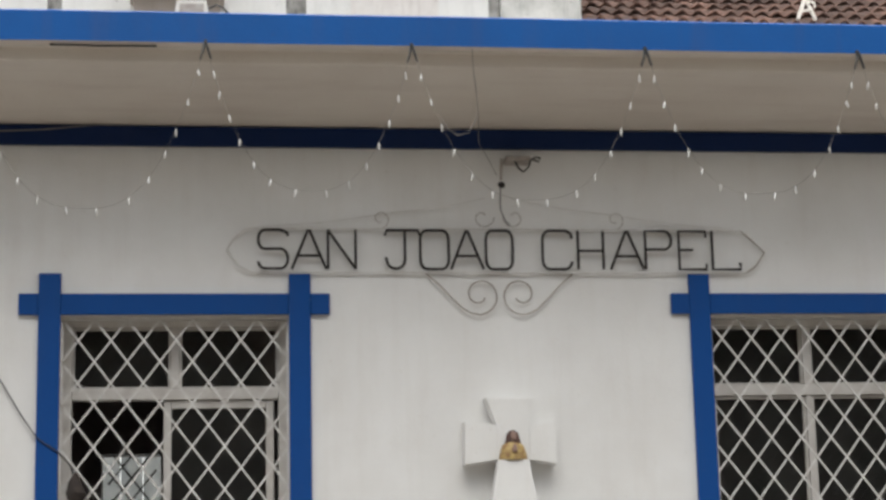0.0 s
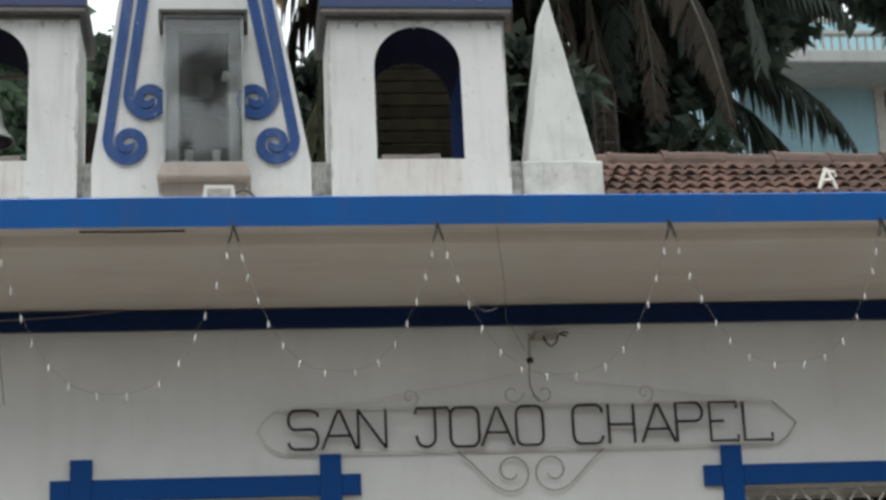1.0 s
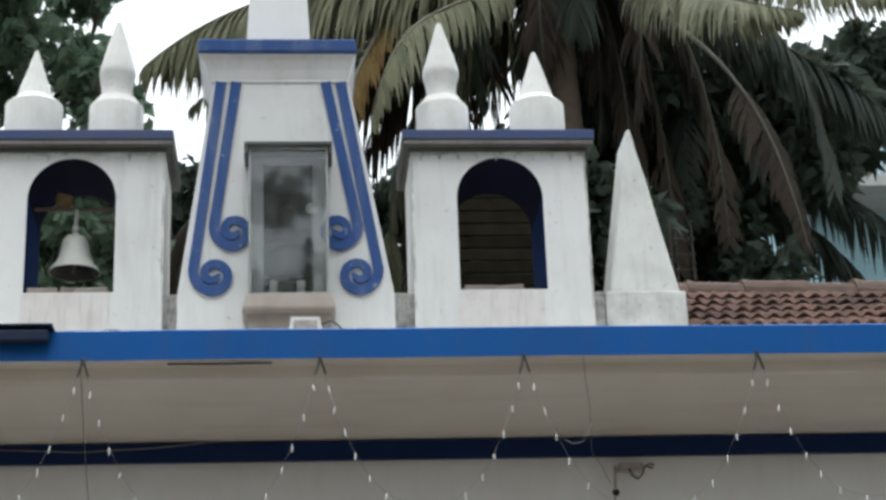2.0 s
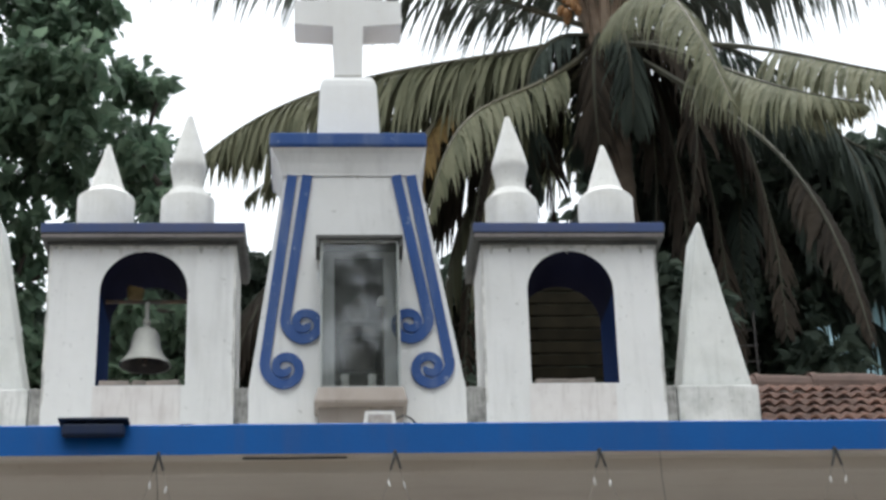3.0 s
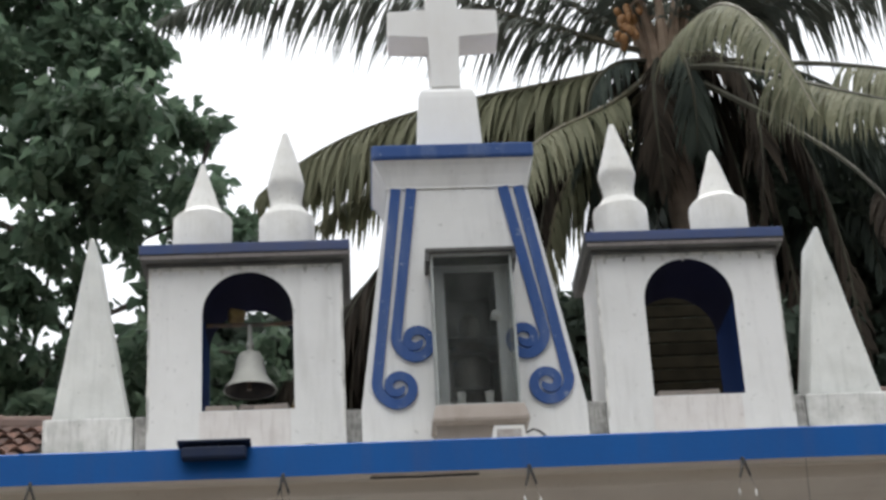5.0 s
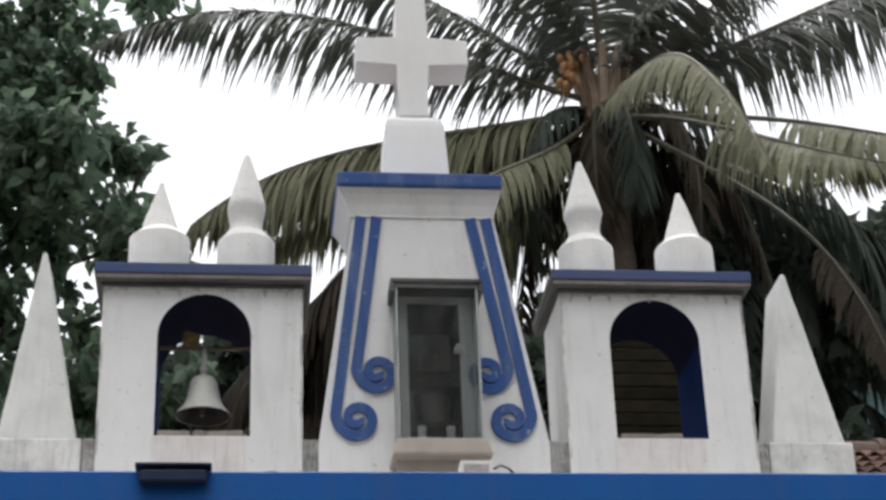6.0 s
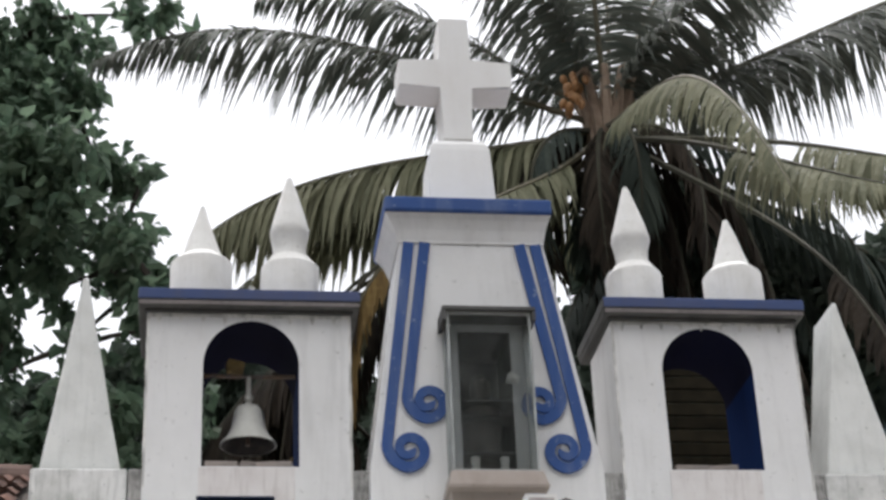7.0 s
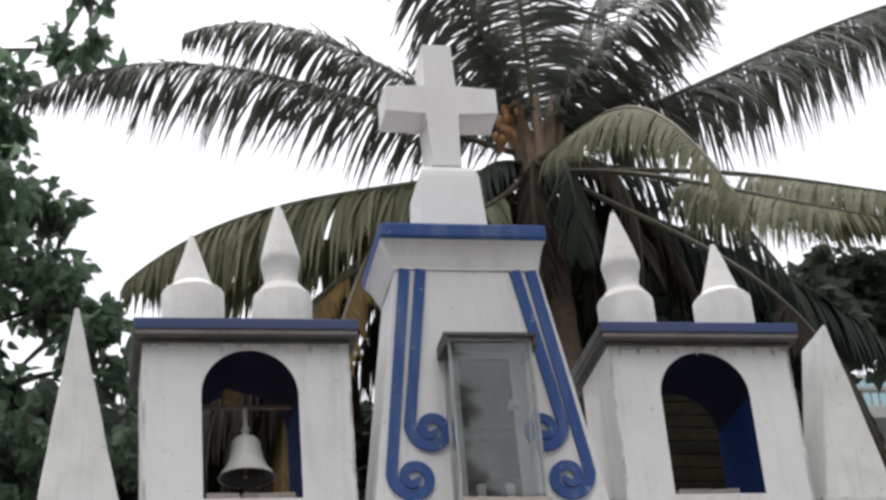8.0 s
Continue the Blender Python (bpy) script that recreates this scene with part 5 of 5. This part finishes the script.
frond(palm, arch((2.15, 7.9, 11.0), (2.9, 5.9, 9.85), (3.2, 4.2, 8.75), (3.9, 3.2, 8.0)), 0.70, 1.2, FROND_OLIVE, 19, "olive drooping frond", width=0.038, pairs=140, spread=0.75, start=0.46, rib_tone=RACHIS_DARK)
frond(palm, arch((2.3, 8.1, 11.0), (3.8, 8.3, 10.5), (4.9, 8.3, 9.9), (5.8, 8.3, 9.1)), 0.85, 1.3, FROND_DARK, 15, "dark hanging frond", width=0.055, pairs=130, spread=0.6)
# drooping fronds in front of the gap between the towers
frond(palm, arch((1.90, 7.9, 10.95), (1.10, 7.4, 10.18), (0.50, 7.0, 9.62), (0.14, 6.8, 8.55)), 0.80, 1.1, FROND_OLIVE, 10, "olive drooping frond", width=0.044, pairs=100, spread=0.95)
frond(palm, arch((1.85, 8.0, 10.80), (1.20, 7.9, 10.10), (0.80, 7.8, 9.30), (0.60, 7.7, 8.0)), 0.80, 1.2, FROND_OLIVE, 11, "olive drooping frond", width=0.042, pairs=60, spread=0.8)
frond(palm, arch((0.55, 8.0, 10.60), (0.02, 7.6, 9.45), (-0.26, 7.45, 8.40), (-0.36, 7.4, 7.0)), 0.55, 1.0, FROND_OCHRE, 12, "hanging ochre dead frond", width=0.062, pairs=230, spread=0.9, start=0.05)
frond(palm, arch((0.75, 8.0, 10.50), (-0.25, 7.7, 9.45), (-0.62, 7.6, 8.50), (-0.74, 7.5, 6.9)), 0.50, 1.0, FROND_OCHRE, 17, "hanging ochre dead frond", width=0.058, pairs=210, spread=0.9, start=0.22)
for k, (xm, xe, ze, y) in enumerate(((0.75, 0.05, 7.4, 8.6), (1.0, 0.45, 7.3, 8.8), (0.45, -0.55, 7.4, 8.3), (0.25, -0.75, 7.5, 8.5))):
    frond(palm, arch((1.9, 8.1, 10.7), (xm + 0.4, y, 10.4), ((xm + xe) / 2 - 0.1, y, 9.5), (xe, y, ze)), 1.0, 1.3, FROND_DEAD if k % 2 == 0 else FROND_OLIVE, 120 + k, "hanging brown dead frond" if k % 2 == 0 else "olive drooping frond", width=0.050, pairs=100, spread=0.75)
# long dead fronds, added to sweep low and darken the arch behind the bell
for k, (xc, zc, xe, ze, y) in enumerate(((-0.75, 8.65, -0.85, 6.2, 7.7), (-0.95, 8.70, -1.25, 6.1, 7.9), (-1.15, 8.60, -1.60, 6.2, 8.1), (-1.30, 8.55, -1.90, 6.3, 8.3), (-1.50, 8.45, -2.25, 6.5, 8.5), (-1.1, 8.3, -1.4, 6.0, 8.7), (-1.6, 8.3, -2.0, 6.1, 8.9))):
    frond(palm, arch((1.9, 8.1, 10.75), (0.10, y, 9.75), (xc, y, zc), (xe, y, ze)), 0.85, 1.1, FROND_DEAD, 140 + k, "hanging brown dead frond", width=0.062, pairs=170, spread=0.85, start=0.52)
# the crown's upright fronds, as runs from the crown
CROWN = Vector((2.08, 8.0, 11.40))
for k, (b, c, d) in enumerate((((-0.42, -0.1, 0.85), (-0.85, -0.2, 1.75), (-1.45, -0.3, 2.7)), ((-0.08, -0.3, 1.0), (-0.20, -0.6, 2.0), (-0.40, -1.0, 3.1)), ((0.40, 0.0, 0.85), (0.85, 0.1, 1.8), (1.4, 0.2, 2.75)),
                               ((0.72, 0.2, 0.66), (1.50, 0.3, 1.40), (2.35, 0.4, 2.15)), ((0.2, 0.4, 1.0), (0.35, 0.8, 2.1), (0.6, 1.4, 3.0)),
                               ((0.50, -0.4, 0.62), (1.15, -0.8, 1.25), (1.85, -1.1, 1.75)))):
    frond(palm, arch(CROWN, CROWN + Vector(b), CROWN + Vector(c), CROWN + Vector(d)), 1.08, 0.75, FROND, 80 + k, width=0.044, pairs=135, spread=0.9, start=0.08)
# dry skirt round the top of the trunk
for k in range(9):
    a = 2 * math.pi * k / 9
    r = 0.45 + 0.28 * (k % 3)
    frond(palm, (CROWN - Vector((0, 0, 0.3)), CROWN + Vector((r * math.cos(a), r * math.sin(a), -0.15)), CROWN + Vector((1.1 * r * math.cos(a), 1.1 * r * math.sin(a), -1.3)), CROWN + Vector((0.8 * r * math.cos(a), 0.8 * r * math.sin(a), -2.5 + 0.3 * (k % 4)))), 0.65, 1.1, FROND_DEAD if k % 2 == 0 else FROND_DARK, 100 + k, "dry hanging frond", width=0.042, pairs=60, spread=0.8)
# old fronds that hang down round the trunk
for k, (x, z, y, m) in enumerate(((2.7, 7.6, 7.9, FROND_DEAD), (3.55, 7.7, 7.8, FROND_DEAD), (4.6, 8.2, 7.7, FROND_DARK), (1.05, 7.7, 8.2, FROND_DEAD), (0.5, 7.3, 8.1, FROND_DEAD), (3.1, 7.3, 8.1, FROND_DEAD))):
    out = 0.55 * (x - 2.05)
    frond(palm, ((2.08, 8.0, 11.1), (2.08 + out * 1.2, y, 11.25), (x + 0.1, y, 9.9), (x, y - 0.2, z)), 0.85, 1.0, m, 20 + k, "hanging brown dead frond" if m is FROND_DEAD else "dark hanging frond", width=0.046, pairs=80, spread=0.85)
# crown shaft, dry sheaths and coconuts
for k in range(11):
    a = 2 * math.pi * k / 11
    rod("leaf_base", [(2.08 + 0.10 * math.cos(a), 8.0 + 0.10 * math.sin(a), 10.85), (2.08 + 0.17 * math.cos(a), 8.0 + 0.17 * math.sin(a), 11.25), (2.08 + 0.34 * math.cos(a), 8.0 + 0.34 * math.sin(a), 11.75)], (0.10, 0.035), SPATHE, palm, "dry brown leaf base")
for k in range(24):
    a, rr = random.uniform(0, 6.28), random.uniform(0.0, 0.17)
    bm = lathe(bmesh.new(), [(0, -0.060), (0.020, -0.053), (0.038, -0.013), (0.037, 0.02), (0.020, 0.05), (0, 0.060)], (0, 0, 0), 10)
    ob = part("coconut", bm, COCONUT, palm, "orange coconut", True)
    ob.matrix_local = pose(1.70 + rr * math.cos(a), 7.68 + rr * 0.6 * math.sin(a), 11.40 + random.uniform(-0.22, 0.20), random.uniform(-20, 20), random.uniform(-20, 20), 0)
rod("fruit_stalk", [(2.0, 7.9, 11.6), (1.82, 7.75, 11.72), (1.72, 7.7, 11.6), (1.70, 7.68, 11.4)], (0.03, 0.015), SPATHE, palm)

palm_b = thing("coconut_palm", "second coconut palm with dark hanging fronds over the blue house", "palm tree", "coconut palms")
palm_trunk(palm_b, (5.2, 12.8, -0.4), (4.9, 12.3, 13.4), 0.3)
frond(palm_b, arch((4.9, 12.2, 13.4), (5.99, 12.0, 11.95), (7.1, 12.0, 11.25), (8.0, 12.0, 10.2)), 0.95, 1.0, FROND_DARK, 59, "dark hanging frond", width=0.050, pairs=150)
frond(palm_b, arch((4.9, 12.3, 13.1), (5.6, 12.0, 11.6), (6.4, 12.0, 10.85), (7.2, 12.0, 9.9)), 0.95, 1.0, FROND_DARK, 58, "dark hanging frond", width=0.050, pairs=150)
for k in range(20):
    a = 2 * math.pi * k / 20 + 0.15
    right = math.cos(a) > 0.3
    r = 2.0 + 0.4 * ((k * 7) % 5) / 5
    lift = -0.5 if right else 0.0
    drop = 0.7 + 0.4 * ((k * 3) % 4) / 4 if right else 1.5 + 3.0 * ((k * 3) % 4) / 4
    cx, cy = math.cos(a), math.sin(a)
    frond(palm_b, ((4.9, 12.2, 13.3), (4.9 + 0.5 * r * cx, 12.2 + 0.35 * r * cy, 14.1 + lift), (4.9 + 1.1 * r * cx, 12.2 + 0.6 * r * cy, 13.9 + 1.4 * lift), (4.9 + 1.5 * r * cx, 12.2 + 0.7 * r * cy, 13.3 - drop)), 1.0 if right else 1.2, 1.0, FROND_DARK, 60 + k, "dark hanging frond", width=0.045, pairs=105)


beyond(palm_b)
# unseen palm copy added across the yard for the case glass to reflect
far_palm = copy_thing(palm_b, pose(-3.7, -28.6, 0))
tagged(far_palm, "added unseen coconut palm across the yard, for reflections")


# ---- broad-leaved trees ----
def leaf_clump(bm, centre, radius, count, size, rng, squash=0.75):
    c = Vector(centre)
    for _ in range(count):
        d = Vector((rng.gauss(0, 1), rng.gauss(0, 1), rng.gauss(0, 1))).normalized()
        p = c + Vector((d.x, d.y, d.z * squash)) * radius * rng.random() ** 0.45
        axis = (d * 0.6 + Vector((rng.uniform(-1, 1), rng.uniform(-1, 1), rng.uniform(-1.5, 0.1)))).normalized()
        side = axis.cross(Vector((rng.uniform(-1, 1), rng.uniform(-1, 1), rng.uniform(-0.4, 1.0))))
        if side.length < 0.1:
            continue
        side.normalize()
        up = side.cross(axis)
        s = size * rng.uniform(0.6, 1.25)
        tip = p + axis * s
        l = bm.verts.new(p + axis * s * 0.36 + side * s * 0.36 + up * s * 0.10)
        r = bm.verts.new(p + axis * s * 0.36 - side * s * 0.36 + up * s * 0.10)
        l2 = bm.verts.new(p + axis * s * 0.04 + side * s * 0.22 + up * s * 0.05)
        r2 = bm.verts.new(p + axis * s * 0.04 - side * s * 0.22 + up * s * 0.05)
        m0 = bm.verts.new(p + axis * s * 0.10)
        m1 = bm.verts.new(tip - up * s * 0.08)
        bm.faces.new((m0, l2, l, m1))
        bm.faces.new((m0, m1, r, r2))


def tree(label, base, height, clumps, leaf, size, seed, density=70, group="broad-leaved trees"):
    rng = random.Random(seed)
    th = thing("tree", label, "tree", group)
    fork = Vector(base) + Vector((0.2, 0, height))
    base = Vector(base) - Vector((0, 0, 0.4))
    part("trunk", tube(bmesh.new(), bezier((base, Vector(base) + Vector((0.1, 0, height * 0.4)), fork - Vector((0.1, 0, height * 0.3)), fork), 14), (0.26, 0.17), 10), TREE_BARK, th, "dark bark trunk", True)
    for n, (x, y, z, r) in enumerate(clumps):
        c = Vector((x, y, z))
        near = min([fork] + [Vector(q[:3]) for q in clumps[:n]], key=lambda q: (q - c).length + 0.15 * (q - fork).length)
        mid = near.lerp(c, 0.5) + Vector((rng.uniform(-0.1, 0.1), rng.uniform(-0.1, 0.1), rng.uniform(0.0, 0.15)))
        part("limb", tube(bmesh.new(), bezier((near, near.lerp(mid, 0.6), mid, c), 6), (0.05, 0.012), 6), TREE_BARK, th, smooth=True)
        bm = bmesh.new()
        for _ in range(4):
            leaf_clump(bm, c + Vector((rng.uniform(-1, 1), rng.uniform(-1, 1), rng.uniform(-0.8, 0.8))) * r * 0.55, r * rng.uniform(0.35, 0.62), int(density * r * r), size, rng)
        me = bpy.data.meshes.new("crown")
        bm.to_mesh(me)
        bm.free()
        me.materials.append(leaf)
        ob = new("crown", me)
        ob.parent = th
    return th


LEFT = []
rng = random.Random(5)
for x, z, r in ((-4.5, 16.0, 0.9), (-5.4, 15.3, 1.1), (-4.3, 15.0, 0.75), (-3.75, 14.0, 0.6), (-4.9, 14.1, 1.0), (-3.25, 13.75, 0.42), (-4.2, 13.2, 0.75), (-5.4, 13.0, 1.0), (-3.5, 12.55, 0.55), (-3.2, 12.0, 0.5),
                (-4.2, 12.2, 0.5), (-5.3, 11.7, 0.5), (-3.9, 11.1, 0.4), (-2.9, 11.2, 0.55), (-4.9, 10.6, 0.5), (-4.7, 12.5, 0.7), (-5.2, 12.6, 0.7), (-3.4, 10.2, 0.6), (-2.6, 10.2, 0.55), (-5.6, 9.8, 0.9), (-4.3, 9.3, 0.8), (-3.2, 9.0, 0.75),
                (-6.4, 14.5, 1.2), (-6.6, 12.4, 0.8), (-6.5, 10.6, 1.1), (-5.4, 17.2, 1.0), (-7.2, 16.2, 1.3), (-5.4, 8.3, 1.0), (-4.1, 8.0, 0.9), (-4.6, 13.0, 0.9), (-4.8, 15.2, 0.8), (-3.7, 12.9, 0.6), (-3.6, 9.6, 0.7), (-5.0, 9.9, 0.8), (-5.8, 16.2, 1.1), (-3.4, 16.2, 0.42), (-2.95, 16.6, 0.36), (-4.4, 10.1, 0.7), (-4.0, 10.4, 0.6), (-4.8, 9.2, 0.7), (-5.6, 10.4, 0.8), (-5.4, 11.1, 0.55), (-5.8, 11.2, 0.55), (-3.0, 11.8, 0.45), (-3.4, 12.3, 0.45), (-2.9, 11.5, 0.5), (-2.65, 11.95, 0.34), (-3.3, 12.7, 0.4), (-2.98, 15.6, 0.32), (-2.65, 15.75, 0.26), (-4.6, 11.3, 0.55), (-5.9, 11.5, 0.7), (-5.1, 12.3, 0.5), (-5.6, 12.0, 0.5), (-5.0, 13.4, 0.8), (-4.5, 13.5, 0.6), (-5.7, 13.3, 0.7), (-4.3, 12.6, 0.6)):
    LEFT.append((x, 10.6 + rng.uniform(-0.6, 0.7), z, r))
beyond(tree("broad-leaved tree with large dark green leaves", (-6.2, 11.4, 0), 7.5, LEFT, LEAF, 0.225, 11, 120))

DARK = []
rng = random.Random(9)
for k in range(64):
    z = rng.uniform(6.0, 13.0)
    x = rng.uniform(1.6, 5.0) if z < 10.8 else rng.uniform(2.4, 5.6)
    DARK.append((x, 13.3 + rng.uniform(-0.6, 0.9), z, rng.uniform(0.8, 1.1)))
for k in range(46):
    z = rng.uniform(7.5, 12.6)
    DARK.append((rng.uniform(2.3, 5.7) if z < 10.6 else rng.uniform(2.9, 6.4), 11.4 + rng.uniform(-0.5, 0.7), z, rng.uniform(0.6, 0.85)))
for k in range(20):
    DARK.append((3.0 + 3.8 * k / 19, 12.3 + rng.uniform(-0.4, 0.4), 13.0 + rng.uniform(-0.4, 0.5) - 0.05 * k, rng.uniform(0.5, 0.7)))
for k in range(30):
    z = rng.uniform(12.4, 14.0)
    DARK.append((rng.uniform(2.9, 6.6) if z < 13.2 else rng.uniform(2.9, 5.4), 12.0 + rng.uniform(-0.6, 0.5), z, rng.uniform(0.5, 0.7)))
for k in range(22):
    DARK.append((rng.uniform(1.1, 3.4), 9.4 + rng.uniform(-0.25, 0.3), rng.uniform(8.0, 10.3), rng.uniform(0.5, 0.65)))
for k in range(26):
    DARK.append((5.6 + 2.2 * k / 25, 12.6 + rng.uniform(-0.4, 0.4), rng.uniform(12.9, 13.6), rng.uniform(0.42, 0.58)))
for k in range(60):
    DARK.append((rng.uniform(6.0, 10.4), 12.8 + rng.uniform(-0.5, 0.6), rng.uniform(13.0, 13.9), rng.uniform(0.55, 0.75)))
beyond(tree("dense dark green tree standing behind the palms", (4.4, 13.6, 0), 5.5, DARK, LEAF_DARK, 0.26, 13, 115))

BACK = []
rng = random.Random(21)
for k in range(64):
    BACK.append((rng.uniform(-5.0, 3.4), 14.0 + rng.uniform(-0.6, 0.8), rng.uniform(6.5, 12.0), rng.uniform(0.8, 1.05)))
for k in range(18):
    BACK.append((-5.0 + 0.5 * k, 14.2 + rng.uniform(-0.4, 0.6), 12.0 + rng.uniform(-0.2, 0.4), rng.uniform(0.65, 0.85)))
for k in range(14):
    BACK.append((rng.uniform(-3.8, -1.6), 12.6 + rng.uniform(-0.4, 0.4), rng.uniform(9.0, 10.7), rng.uniform(0.55, 0.7)))
for k in range(9):
    BACK.append((rng.uniform(0.1, 1.7), 12.6 + rng.uniform(-0.4, 0.4), rng.uniform(8.8, 10.6), rng.uniform(0.55, 0.7)))
for k in range(26):
    BACK.append((rng.uniform(-3.0, -0.7), 11.9 + rng.uniform(-0.3, 0.3), rng.uniform(9.0, 11.5), rng.uniform(0.5, 0.65)))
for k in range(22):
    BACK.append((rng.uniform(-3.3, -0.7), 13.0 + rng.uniform(-0.4, 0.4), rng.uniform(8.2, 10.9), rng.uniform(0.6, 0.75)))
beyond(tree("dark leafy tree seen between the towers", (-1.2, 14.3, 0), 5.0, BACK, LEAF_DARK, 0.24, 17, 190))

# unseen trees added across the yard, for reflections and to cut low light
for n, (x, y, wide, top, big) in enumerate(((-22, -20, 3.6, 11.5, 1.8), (-15, -22, 3.6, 11.5, 1.8), (-8, -21, 3.6, 11.0, 1.8), (-2.6, -23, 2.0, 8.0, 1.6), (2.1, -21, 1.5, 16.0, 1.0), (8.6, -21, 3.2, 9.0, 1.8), (14.5, -22, 3.6, 12.0, 1.8), (22, -20, 3.6, 11.5, 1.8))):
    rng = random.Random(40 + n)
    row = [(x + rng.uniform(-wide, wide), y + rng.uniform(-1.5, 1.5), rng.uniform(2.5, top), big * rng.uniform(0.7, 1.0)) for k in range(60 if big > 1.2 else 130)]
    if big < 1.2:
        row += [(-0.9, -20.5, 13.4, 0.5), (-0.1, -20.8, 12.2, 0.45), (-1.4, -21.0, 12.1, 0.35), (0.2, -20.6, 13.9, 0.45), (-0.6, -20.9, 11.4, 0.4)]
    tree("added unseen broad-leaved tree across the yard, for reflections and light", (x, y, 0), 4.5, row, LEAF_DARK, 0.55, 50 + n, 50)
